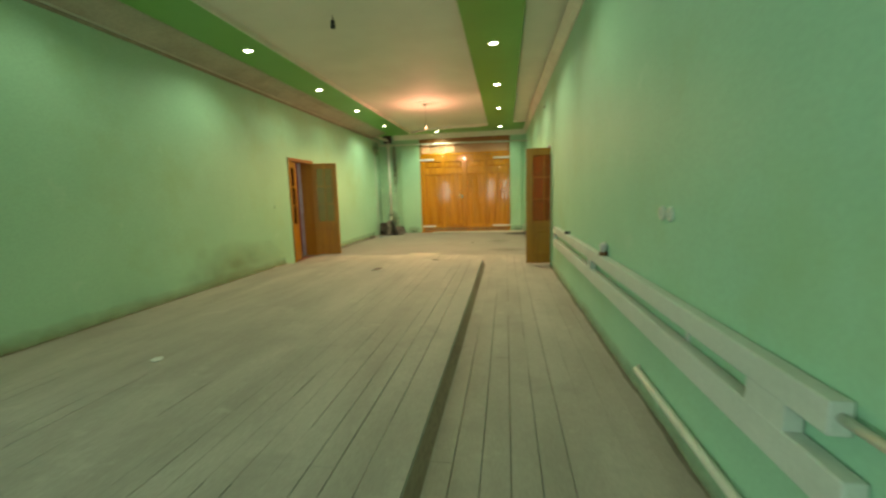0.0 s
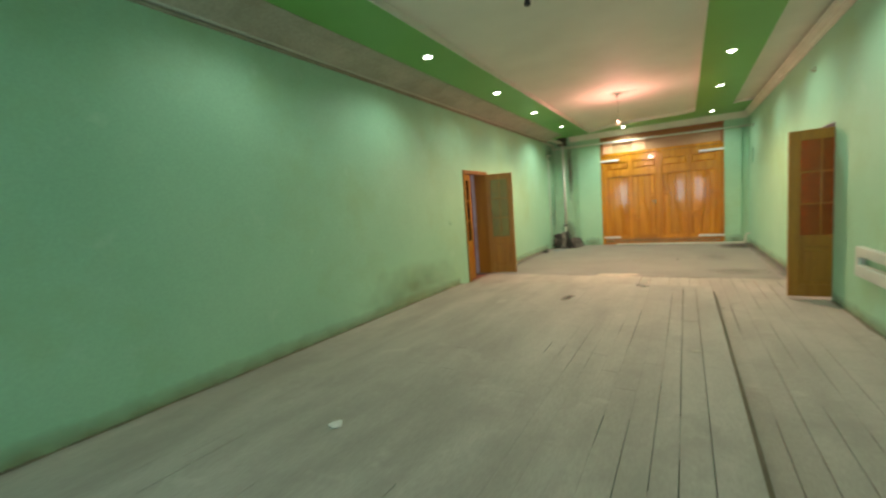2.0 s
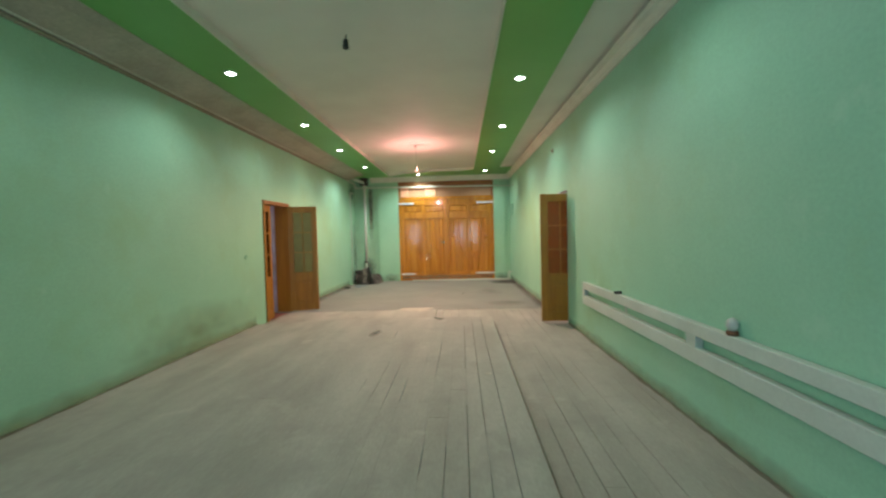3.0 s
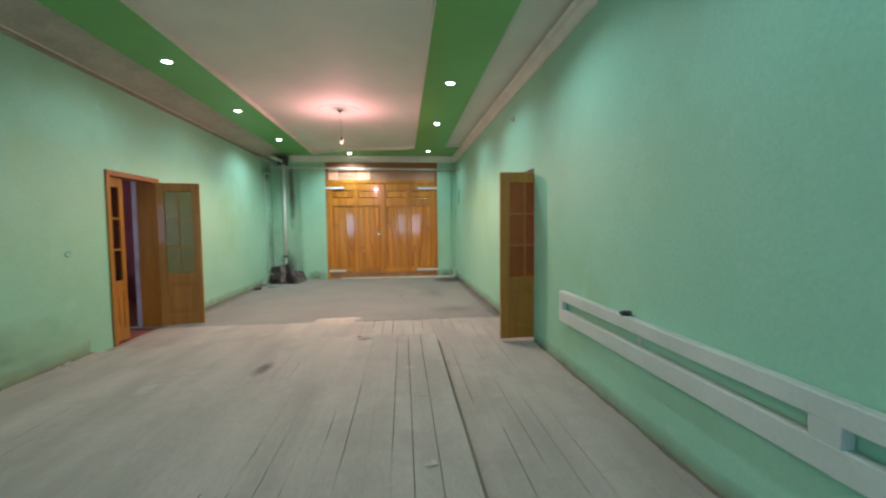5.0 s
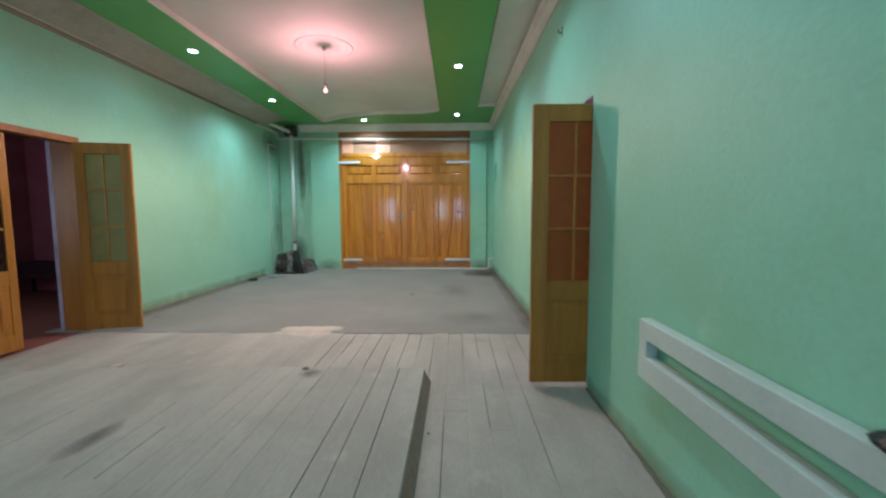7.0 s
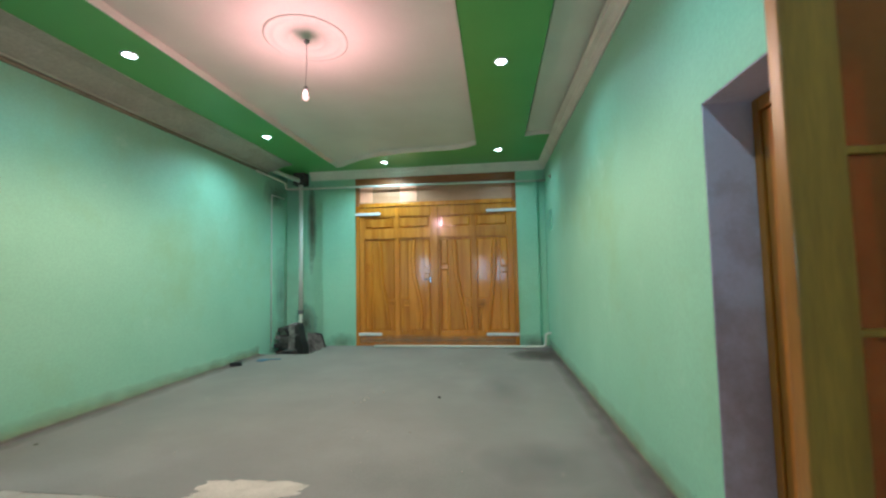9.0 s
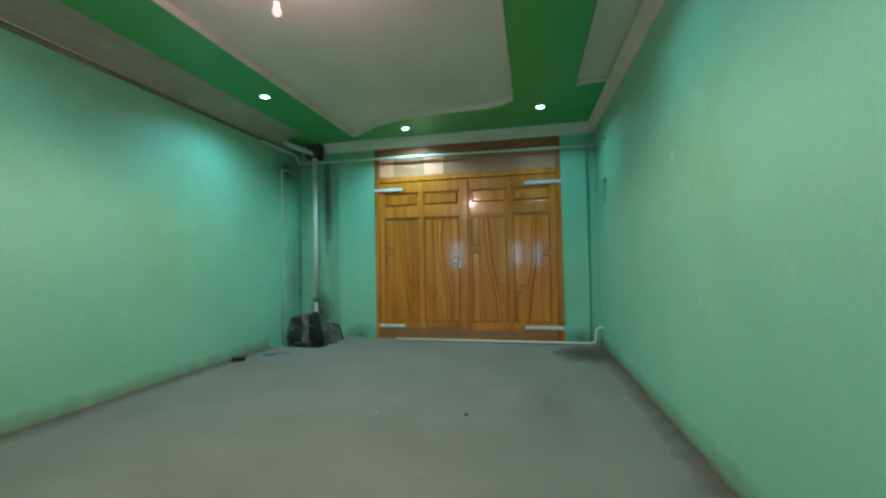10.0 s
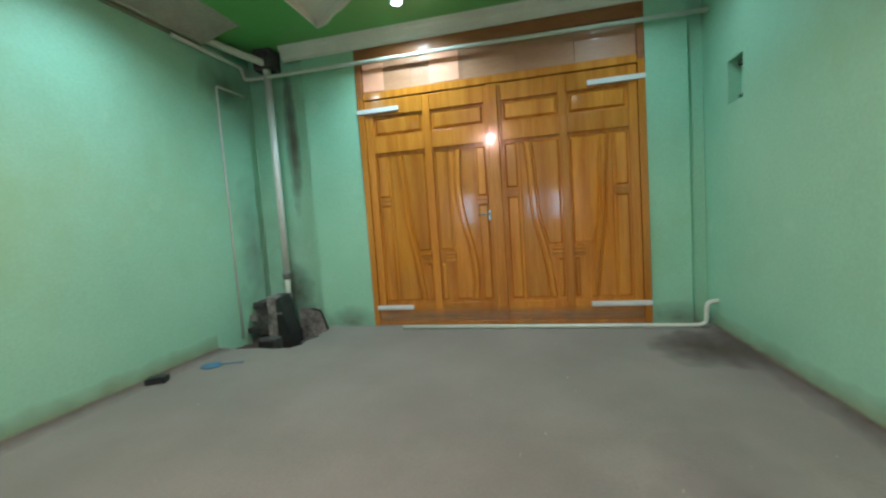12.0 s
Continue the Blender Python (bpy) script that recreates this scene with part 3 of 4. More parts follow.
def gate_column(leaf, x0, x1, y, mirrored, high_bar, top, low):
    """One column of a gate leaf: a small panel on top and a curved board below, running from top to low of the width."""
    w = x1 - x0

    def X(u):
        return x1 - u * w if mirrored else x0 + u * w

    def board(f, g, z0, z1, d=0.022, ch=0.016):
        fa, fb = (g, f) if mirrored else (f, g)
        part("panel", ribbon(lambda s: X(fa(s)), lambda s: X(fb(s)), z0, z1, y, d, 14, ch), M_FIELD, leaf)

    part("panel", ribbon(const(x0 + 0.03), const(x1 - 0.03), 2.235, 2.415, y, 0.022, 2, 0.03), M_FIELD, leaf)
    zb = 1.40 if high_bar else 1.46

    def curve(s):
        return top + (low - top) / (1 + math.exp((s - 0.42) * 10)) - 0.04 * math.sin(math.pi * s * 2)

    narrow = 0.24 if low > top else 0.20
    board(const(0.03), const(narrow), 0.29, zb - 0.05)
    board(const(0.03), const(narrow), zb + 0.05, 1.98)
    for k in (-1, 1):
        board(const(0.02), const(narrow + 0.02), zb + k * 0.024 - 0.018, zb + k * 0.024 + 0.018, 0.026)
    board(lambda s: curve(s) - 0.05, lambda s: curve(s) + 0.05, 0.285, 1.985, 0.03, 0.022)
    if low > top:
        board(const(0.28), lambda s: curve(s) - 0.065, 0.29, 1.98, 0.014)
        board(lambda s: curve(0.33 + 0.67 * s) + 0.065, const(0.97), 0.87, 1.98, 0.016)
        bars = (0.78, 0.98)
    else:
        board(lambda s: curve(s) + 0.065, const(0.70), 0.29, 1.98, 0.012)
        board(const(0.73), const(0.97), 0.87, 1.98, 0.014)
        bars = (0.68, 0.88)
    for k in (-1, 0, 1):
        board(const(bars[0]), const(bars[1]), 0.79 + k * 0.04 - 0.0185, 0.79 + k * 0.04 + 0.0185, 0.026)
    board(const(0.885), const(0.97), 0.29, 0.71, 0.016)


gate = thing("gate", "wide varnished pine double gate with curved raised panels", "gate")
GY = 14.72
for nm, b in (("jamb", (GX0, GX0 + 0.07, YF - 0.015, 15.0, 0.0, 2.66)), ("jamb", (GX1 - 0.07, GX1, YF - 0.015, 15.0, 0.0, 2.66)),
              ("upper_jamb", (GX0, GX0 + 0.07, YF - 0.013, 15.0, 2.66, GZ)), ("upper_jamb", (GX1 - 0.07, GX1, YF - 0.013, 15.0, 2.66, GZ)),
              ("head", (GX0 + 0.07, GX1 - 0.07, YF - 0.015, 15.0, GZ - 0.13, GZ)), ("transom_rail", (GX0 + 0.07, GX1 - 0.07, YF - 0.005, 15.0, 2.63, 2.71)),
              ("sill", (GX0 + 0.07, GX1 - 0.07, YF + 0.01, 15.0, 0.0, 0.045))):
    part(nm, box(*b, bevel=0.006), M_HEAD if nm in ("head", "upper_jamb") else M_WOOD, gate)
n = 5
span = (GX1 - GX0 - 0.14) / n
for k in range(n):
    xa = GX0 + 0.07 + k * span
    part("transom_pane", box(xa + 0.001, xa + span - 0.001, GY - 0.01, GY + 0.03, 2.71, GZ - 0.13, 0.002), M_TRANSOM, gate, "glossy brown transom panel")
for xa, xb in ((-2.62, -2.37), (-1.83, -1.53)):
    part("cardboard", box(xa, xb, GY - 0.016, GY - 0.011, 2.73, 3.04), M_PAPER, gate, "pale pink cardboard patch")
part("muntin", box(-1.53, -1.50, GY - 0.02, GY - 0.01, 2.73, 3.04), M_PAPER, gate)
for side, (xa, xb) in enumerate(((GX0 + 0.075, -1.165), (-1.155, GX1 - 0.075))):
    mid = (xa + xb) / 2
    bm = box(xa, xb, GY + 0.0, GY + 0.04, 0.05, 2.62)
    leaf = part("gate_leaf", bm, M_WOOD, gate)
    for sx0, sx1 in ((xa, xa + 0.085), (mid - 0.04, mid + 0.04), (xb - 0.085, xb)):
        part("stile", box(sx0, sx1, GY - 0.034, GY - 0.001, 0.05, 2.62, 0.005), M_WOOD, leaf)
    for ca, cb in ((xa + 0.085, mid - 0.04), (mid + 0.04, xb - 0.085)):
        for z0, z1 in ((0.05, 0.26), (2.02, 2.21), (2.44, 2.62)):
            part("rail", box(ca, cb, GY - 0.032, GY - 0.002, z0, z1, 0.005), M_WOOD, leaf)
    gate_column(leaf, xa + 0.085, mid - 0.04, GY, False, False, 0.47 if side == 0 else 0.43, 0.80)
    gate_column(leaf, mid + 0.04, xb - 0.085, GY, True, True, 0.52 if side == 0 else 0.40, 0.33 if side == 0 else 0.66)
    if side == 0:
        part("handle_plate", box(-1.268, -1.242, GY - 0.042, GY - 0.033, 1.17, 1.28, 0.004), M_CHROME, leaf, "worn steel lock plate")
        part("handle", tube([(-1.255, GY - 0.03, 1.24), (-1.255, GY - 0.09, 1.24), (-1.37, GY - 0.09, 1.235)], 0.009, 8), M_CHROME, leaf, "steel lever handle")
part("cover_strip", box(-1.22, -1.10, GY - 0.062, GY - 0.036, 0.05, 2.62, 0.012), M_WOOD, gate)
for xa, xb, z in ((GX0 - 0.01, -2.21, 2.50), (-0.19, GX1 + 0.005, 2.49), (GX0 + 0.05, -2.20, 0.215), (-0.23, GX1 + 0.005, 0.215)):
    part("strap_hinge", box(xa, xb, GY - 0.064, GY - 0.040, z - 0.026, z + 0.026, 0.006), M_WHITE, gate, "white painted strap hinge")
# outside closing board
setting("gate_outside", box(-3.2, 0.9, 15.28, 15.40, -0.3, TOP), M_TRANSOM, "closed boards outside the gate", "wall")

# ---- doors ----


def glazed_leaf(name, width, height, parent, glass_mat, m, label, s=0.105, cols=2, bar=0.013):
    """A leaf along local x from its hinge, y its thickness: three rows of panes over a raised panel."""
    leaf = new(name)
    leaf.parent, leaf.matrix_basis = parent, m
    leaf["label"] = label
    t = 0.02
    for a, b in ((0, s), (width - s, width)):
        part("stile", box(a, b, -t, t, 0, height, 0.004), M_DOORWOOD, leaf)
    for z0, z1 in ((0, 0.15), (0.62, 0.765), (height - 0.12, height)):
        part("rail", box(s, width - s, -t + 0.001, t - 0.001, z0, z1, 0.004), M_DOORWOOD, leaf)
    part("panel", box(s - 0.006, width - s + 0.006, -0.008, 0.008, 0.145, 0.625), M_DOORWOOD, leaf)
    part("raised_field", box(s + 0.045, width - s - 0.045, -0.017, 0.017, 0.205, 0.565, 0.008), M_DOORWOOD, leaf)
    gz0, gz1 = 0.765, height - 0.12
    step = (width - 2 * s) / cols
    bays = [(s + k * step + (bar if k else 0), s + (k + 1) * step - (bar if k < cols - 1 else 0)) for k in range(cols)]
    for k in range(1, cols):
        part("muntin", box(s + k * step - bar, s + k * step + bar, -0.014, 0.014, gz0, gz1, 0.004), M_DOORWOOD, leaf)
    for k in range(3):
        za, zb = gz0 + (gz1 - gz0) * k / 3, gz0 + (gz1 - gz0) * (k + 1) / 3
        for a, b in bays:
            if k:
                part("muntin", box(a, b, -0.013, 0.013, za - bar, za + bar, 0.004), M_DOORWOOD, leaf)
            part("pane", box(a, b, -0.003, 0.003, za + (bar if k else 0), zb - (bar if k < 2 else 0)), glass_mat, leaf)
    return leaf


def hinge_pose(x, y, z, toward):
    """A pose whose local x runs level from (x, y) toward a point in plan."""
    return pose(x, y, z, 0, 0, math.degrees(math.atan2(toward[1] - y, toward[0] - x)))


door = tagged(new("door_1"), "double glazed wooden door with one leaf open into the room", "door", kind="structure")
for nm, b in (("jamb", (XL - 0.12, XL + 0.025, LD0, LD0 + 0.06, 0, LDZ)), ("jamb", (XL - 0.26, XL + 0.025, LD1 - 0.06, LD1, 0, LDZ)), ("head", (XL - 0.11, XL + 0.026, LD0 - 0.001, LD1 + 0.001, LDZ - 0.065, LDZ + 0.003))):
    part(nm, box(*b, bevel=0.005), M_HEAD if nm == "head" else M_DOORWOOD, door)
glazed_leaf("door_leaf", 0.29, 2.06, door, M_DARKGLASS, hinge_pose(XL - 0.045, LD0 + 0.062, 0.02, (XL - 0.05, LD1)), "closed narrow leaf with dark maroon panes", 0.075, 1)
leaf = glazed_leaf("door_leaf", 0.55, 2.075, door, M_CLEAR, hinge_pose(XL + 0.015, LD1 - 0.07, 0.02, (-3.63, 9.58)), "open narrow glazed leaf", 0.10, 2, 0.008)

door = tagged(new("door_2"), "double wooden door with red glass, one leaf open", "door", kind="structure")
FX = right_x(8.6) + 0.21
for nm, b in (("jamb", (FX, FX + 0.10, RD0 + 0.008, RD0 + 0.06, 0, RDZ - 0.01)), ("jamb", (FX, FX + 0.10, RD1 - 0.06, RD1 - 0.008, 0, RDZ - 0.01)), ("head", (FX, FX + 0.10, RD0 + 0.06, RD1 - 0.06, RDZ - 0.075, RDZ - 0.01))):
    part(nm, box(*b, bevel=0.005), M_DOORWOOD, door)
glazed_leaf("door_leaf", 0.52, 2.03, door, M_REDGLASS, hinge_pose(FX + 0.03, RD1 - 0.065, 0.02, (FX + 0.03, RD0)), "closed leaf with red glass", 0.10, 2, 0.012)
glazed_leaf("door_leaf", 0.62, 2.03, door, M_AMBERGLASS, hinge_pose(FX, RD0 + 0.04, 0.04, (0.57, 8.06)), "open leaf with amber-red glass", 0.118, 2, 0.009)

bench = thing("low_bench", "low dark upholstered bench by the plum wall", "bench", pose(-6.75, 11.68, -0.01))
part("seat", box(-0.62, 0.62, -0.24, 0.24, 0.36, 0.54, 0.03), M_SEAT, bench)
part("apron", box(-0.60, 0.60, -0.22, 0.22, 0.29, 0.362, 0.004), M_DARKWOOD, bench)
for lx in (-0.56, 0.56):
    for ly in (-0.18, 0.18):
        part("leg", box(lx - 0.025, lx + 0.025, ly - 0.025, ly + 0.025, 0.0, 0.292, 0.004), M_DARKWOOD, bench)

# ---- heating and pipes ----


def heater():
    h = thing("tube_heater", "long white enamelled tube heater on the green wall", "radiator")
    y1 = 7.10
    for nm, y0, z0, z1 in (("upper_tube", 1.70, 0.682, 0.778), ("lower_tube", 1.64, 0.482, 0.60)):
        bm = box(0.975, 1.035, y0, y1, z0, z1, 0.006)
        part(nm, lean(bm), M_RADIATOR, h)
    for ya, yb in ((7.02, 7.095), (4.475, 4.60), (1.86, 2.05)):
        part("link", lean(box(0.9765, 1.033, ya, yb, 0.594, 0.688, 0.002)), M_RADIATOR, h)
    for ya in (2.6, 5.8):
        part("bracket", lean(box(1.03, 1.05, ya, ya + 0.03, 0.54, 0.76)), M_RADIATOR, h)
    part("feed_pipe", lean(tube([(1.005, 1.71, 0.735), (1.005, 1.2, 0.735), (1.005, 0.9, 0.735), (1.10, 0.85, 0.735)], 0.014)), M_PIPE, h)
    return h


heater()
p = mesh_thing("heating_pipe", lean(tube([(1.05, 3.27, 0.178), (1.01, 3.24, 0.178), (1.01, 0.4, 0.172), (1.01, YB + 0.02, 0.172)], 0.022)), M_PIPE, "pale painted heating pipe along the wall foot", "pipe")
mesh_thing("overhead_pipe", tube([(XL + 0.06, 13.6, 3.17), (XL + 0.06, 14.56, 3.17), (XL + 0.06, 14.60, 3.06), (XL + 0.10, 14.60, 3.04), (-1.5, 14.60, 3.02), (1.0, 14.60, 2.985)], 0.021), M_PIPE, "pale painted pipe crossing above the gate", "pipe")
mesh_thing("floor_pipe", tube([(-2.30, 14.52, 0.022), (0.74, 14.50, 0.022), (0.79, 14.50, 0.05), (0.80, 14.50, 0.25), (0.93, 14.50, 0.26)], 0.022), M_PIPE, "pale painted pipe on the floor before the gate", "pipe")
mesh_thing("wall_pipe", tube([(XL + 0.012, 14.17, 0.0), (XL + 0.012, 14.17, 2.86), (XL + 0.012, 14.62, 2.86)], 0.012, 8), M_WHITE, "thin pale cable duct on the green wall", "pipe")
flue = thing("flue_pipe", "galvanised stove flue rising to the ceiling", "flue")
part("pipe", tube([(-3.79, 14.62, 0.66), (-3.79, 14.62, 3.16)], 0.043, 18), M_GALV, flue)
part("lower_pipe", tube([(-3.80, 14.62, 0.30), (-3.79, 14.62, 0.68)], 0.034, 16), M_PIPE, flue)
part("collar", lathe([(0.036, 0), (0.050, 0.012), (0.053, 0.05), (0.049, 0.075)], 18, (-3.79, 14.62, 0.61)), M_ASH, flue, "sooty grey collar")
part("elbow", tube([(-3.79, 14.62, 3.06), (-3.80, 14.60, 3.20), (-4.08, 14.22, 3.30), (-4.10, 13.7, 3.31)], 0.042, 14), M_PIPE, flue, "pale painted side branch")
part("stack", box(-3.93, -3.70, 14.56, 14.80, 3.12, 3.38, 0.01), M_SOOT, flue, "sooty stub of the chimney")
# stove base in the pit
stove = thing("stove_base", "broken sooty masonry stove base in a floor pit", "stove")


def rough_block(x0, x1, y0, y1, z0, z1, amp, seed):
    bm = bmesh.new()
    add_box(bm, x0, x1, y0, y1, z0, z1)
    bmesh.ops.subdivide_edges(bm, edges=bm.edges[:], cuts=4, use_grid_fill=True)
    for v in bm.verts:
        v.co += amp * (noise.noise_vector(v.co * 6 + Vector((seed, 0, 0))) + 0.5 * noise.noise_vector(v.co * 15))
    return bm


srng = random.Random(12)
z, course = -0.27, 0
while z < 0.36:
    h = srng.uniform(0.065, 0.085)
    x = -4.12 + (0.06 if course % 2 else 0.0)
    while x < -3.86:
        wd = min(srng.uniform(0.10, 0.17), -3.845 - x)
        if wd > 0.04 and not (z > 0.18 and srng.random() < 0.3):
            fy = 14.26 + srng.uniform(-0.03, 0.05) + 0.10 * (z > 0.2)
            part("brick", rough_block(x + 0.004, x + wd - 0.004, fy, 14.74, z + 0.003, z + h - 0.003, 0.012, 7 * z + x), M_SOOT if srng.random() < 0.7 else M_ASH, stove)
        x += wd
    z, course = z + h, course + 1
part("pillar", rough_block(-3.845, -3.705, 14.24, 14.56, -0.27, 0.455, 0.022, 2), M_ASH, stove, "pale ash-smeared pillar")


def plate(outline, y0, y1):
    """A flat plate of the given outline in x and z."""
    bm = bmesh.new()
    a, b = [bm.verts.new((px, y0, pz)) for px, pz in outline], [bm.verts.new((px, y1, pz)) for px, pz in outline]
    for k in range(len(outline)):
        bm.faces.new((a[k], a[(k + 1) % len(outline)], b[(k + 1) % len(outline)], b[k]))
    bm.faces.new(a[::-1])
    bm.faces.new(b)
    return bm


part("iron_side", plate([(-3.70, 0.43), (-3.665, 0.455), (-3.635, 0.40), (-3.60, 0.20), (-3.545, 0.03), (-3.535, -0.27), (-3.71, -0.27)], 14.22, 14.44), M_IRON, stove, "blackened iron side")
part("iron_lip", plate([(-3.715, 0.28), (-3.64, 0.29), (-3.63, 0.265), (-3.715, 0.255)], 14.19, 14.218), M_ASH, stove)
part("rubble", rough_block(-4.12, -3.88, 14.02, 14.26, -0.27, -0.08, 0.035, 5), M_EARTH, stove, "brown rubble and earth")
part("ash_door_frame", box(-3.875, -3.655, 14.07, 14.22, -0.26, 0.012, 0.008), M_SOOT, stove)
part("ash_door", box(-3.855, -3.675, 14.058, 14.068, -0.24, -0.004, 0.003), M_BLACK, stove, "black ash opening")
part("metal_sheet", plate([(-3.62, -0.27), (-3.62, 0.262), (-3.45, 0.255), (-3.335, 0.235), (-3.295, 0.12), (-3.255, 0.0), (-3.25, -0.27)], 14.55, 14.562), M_ASH, stove, "bent grey sheet")
part("sheet_rim", tube([(-3.45, 14.548, 0.25), (-3.335, 14.545, 0.228), (-3.295, 14.54, 0.12), (-3.26, 14.535, 0.0)], 0.012, 8), M_IRON, stove, "dark rolled rim")
part("rubble", rough_block(-3.45, -3.29, 14.25, 14.55, -0.27, -0.06, 0.03, 7), M_SOOT, stove)

# ---- lamps ----
proto = thing("downlight", "round white recessed LED downlight in the green ceiling band", "ceiling lamp", pose(*SPOTS[0], Z_BAND), "ceiling downlights")
part("ring", lathe([(0.053, -0.001), (0.053, -0.010), (0.064, -0.012), (0.072, -0.006), (0.072, 0.004)], 28), M_WHITE, proto)
part("lens", lathe([(0.0005, -0.017), (0.038, -0.014), (0.0525, -0.007), (0.0525, 0.0)], 24), M_LED, proto, "glowing cool white lens")
for sx, sy in SPOTS[1:]:
    copy_thing(proto, pose(sx, sy, Z_BAND))
pend = thing("pendant_bulb", "bare glowing bulb hanging on a thin cord", "lamp", pose(BULB[0], BULB[1], 0))
part("cord", tube([(-0.03, 0.08, Z_TRAY - 0.03), (-0.012, 0.045, 3.2), (0, 0, 2.96)], 0.0026, 6), M_SOCKET, pend)
part("socket", lathe([(0.008, 0.085), (0.018, 0.08), (0.020, 0.05), (0.016, 0.045), (0.0155, 0.024), (0.014, 0.022)], 20, (0, 0, BULB[2])), M_SOCKET, pend)
b = part("bulb", lathe([(0.012, 0.024), (0.018, 0.014), (0.025, 0.003), (0.028, -0.009), (0.025, -0.022), (0.015, -0.033), (0.002, -0.037)], 20, (0, 0, BULB[2])), M_FILAMENT, pend, "glowing warm bulb")
b.visible_shadow = False
rose = thing("ceiling_rose", "round moulded plaster ceiling rose", "ceiling rose", pose(-1.66, 10.44, Z_TRAY))
part("disc", lathe([(0.36, 0.0), (0.36, -0.0050), (0.345, -0.0070), (0.325, -0.0053), (0.30, -0.0050), (0.285, -0.0077), (0.265, -0.0080), (0.25, -0.0053), (0.17, -0.0057), (0.16, -0.0077), (0.14, -0.0080), (0.13, -0.0060), (0.08, -0.0067), (0.05, -0.0083), (0.01, -0.0090)], 56), M_CREAM, rose)
part("hook_cap", lathe([(0.026, -0.009), (0.024, -0.028), (0.010, -0.038)], 14), M_SOCKET, rose)
plug = thing("lamp_holder", "empty black lamp holder hanging from the ceiling", "lamp holder", pose(-1.78, 5.46, 0))
part("cord", tube([(0, 0, Z_TRAY), (0.003, 0, 3.40), (0, 0, 3.36)], 0.006, 6), M_BLACK, plug)
part("holder", lathe([(0.010, 0.06), (0.024, 0.05), (0.026, 0.0), (0.030, -0.004), (0.030, -0.03), (0.022, -0.035)], 16, (0, 0, 3.325)), M_BLACK, plug)

# ---- small fittings and litter ----
box_ob = thing("wall_box", "open recessed switch box in the green wall", "switch box")
bx = right_x(14.1)
bm = box(bx + 0.10, bx + 0.13, 13.975, 14.255, 2.02, 2.395)
for ya, yb, za, zb in ((13.975, 13.988, 2.02, 2.395), (14.242, 14.255, 2.02, 2.395), (13.988, 14.242, 2.02, 2.033), (13.988, 14.242, 2.382, 2.395)):
    add_box(bm, bx + 0.004, bx + 0.10, ya, yb, za, zb)
part("casing", bm, M_WALL, box_ob, "green painted box lining")
part("breaker", box(bx + 0.05, bx + 0.098, 14.05, 14.18, 2.035, 2.085, 0.004), M_BLACK, box_ob, "black switch unit")
part("knockout_plate", box(bx + 0.06, bx + 0.098, 14.03, 14.2, 2.33, 2.375, 0.003), M_SOOT, box_ob, "dark plate")
for k, y in enumerate((2.88, 2.985)):
    s = thing("wall_socket", "small pale painted round wall socket", "socket", pose(right_x(y), y, 1.185, 0, -90, 0), "wall sockets")
    part("plate", lathe([(0.040, 0.0), (0.040, 0.008), (0.034, 0.014), (0.022, 0.014), (0.020, 0.008), (0.002, 0.008)], 24), M_PIPE, s)
    part("pin_hole", lathe([(0.004, 0.0082), (0.004, 0.0095)], 8, (0.008, 0, 0)), M_BLACK, s)


s = thing("wall_socket", "small pale painted round wall socket", "socket", pose(XL, 7.86, 1.18, 0, 90, 0), "wall sockets")
part("plate", lathe([(0.040, 0.0), (0.040, 0.008), (0.034, 0.014), (0.022, 0.014), (0.020, 0.008), (0.002, 0.008)], 24), M_WALL, s)
for hy in (8.89, 13.97):
    h = thing("wall_hook", "small dark steel hook high on the green wall", "hook", pose(right_x(hy), hy, 2.93), "wall hooks")
    part("plate", box(-0.006, 0.001, -0.012, 0.012, -0.05, 0.03, 0.002), M_RUST, h)
    part("hook", tube([(-0.004, 0, -0.02), (-0.035, 0, -0.03), (-0.035, 0, 0.0)], 0.005, 6), M_RUST, h)


def blob(r, squash, seed, rough=0.35):
    bm = bmesh.new()
    bmesh.ops.create_icosphere(bm, subdivisions=3, radius=r)
    for v in bm.verts:
        v.co *= 1 + rough * noise.noise(v.co * (1.6 / r) + Vector((seed, seed, 0)))
        v.co.z = max(v.co.z * squash, -r * squash * 0.6)
    lowest = min(v.co.z for v in bm.verts)
    for v in bm.verts:
        v.co.z -= lowest
    return bm


mesh_thing("rag", blob(0.042, 0.5, 2), M_BLACK, "small crumpled black rag on the heater", "rag", pose(right_x(5.95) - 0.03, 5.95, 0.777))
cup = thing("lamp_jar", "small white bulb in a rusty socket on the heater", "bulb", pose(right_x(4.13) - 0.03, 4.13, 0.777))
part("base", lathe([(0.034, 0.0), (0.036, 0.02), (0.030, 0.03)], 16), M_RUST, cup, "rusty metal base")
part("bulb", lathe([(0.024, 0.03), (0.034, 0.055), (0.034, 0.085), (0.020, 0.105), (0.003, 0.112)], 16), M_MILK, cup)
mesh_thing("paper_scrap", blob(0.042, 0.16, 5, 0.9), M_CRUMB, "crumpled white paper scrap on the boards", "litter", pose(-2.49, 3.27, PLATFORM_Z, 0, 0, 20))
mesh_thing("rubber_scrap", rough_block(-0.075, 0.075, -0.045, 0.045, 0.0, 0.05, 0.008, 8), M_BLACK, "black rubber scrap on the concrete", "litter", pose(-3.97, 12.91, 0.006, 0, 0, 25))
for x, y, r in ((-1.27, 8.30, 0.05), (-1.15, 8.10, 0.03)):
    mesh_thing("dark_chip", blob(r, 0.14, x), M_BLACK, "small dark chip on the floor", "litter", pose(x, y, 0.0 if y > 8.15 else PLATFORM_Z))
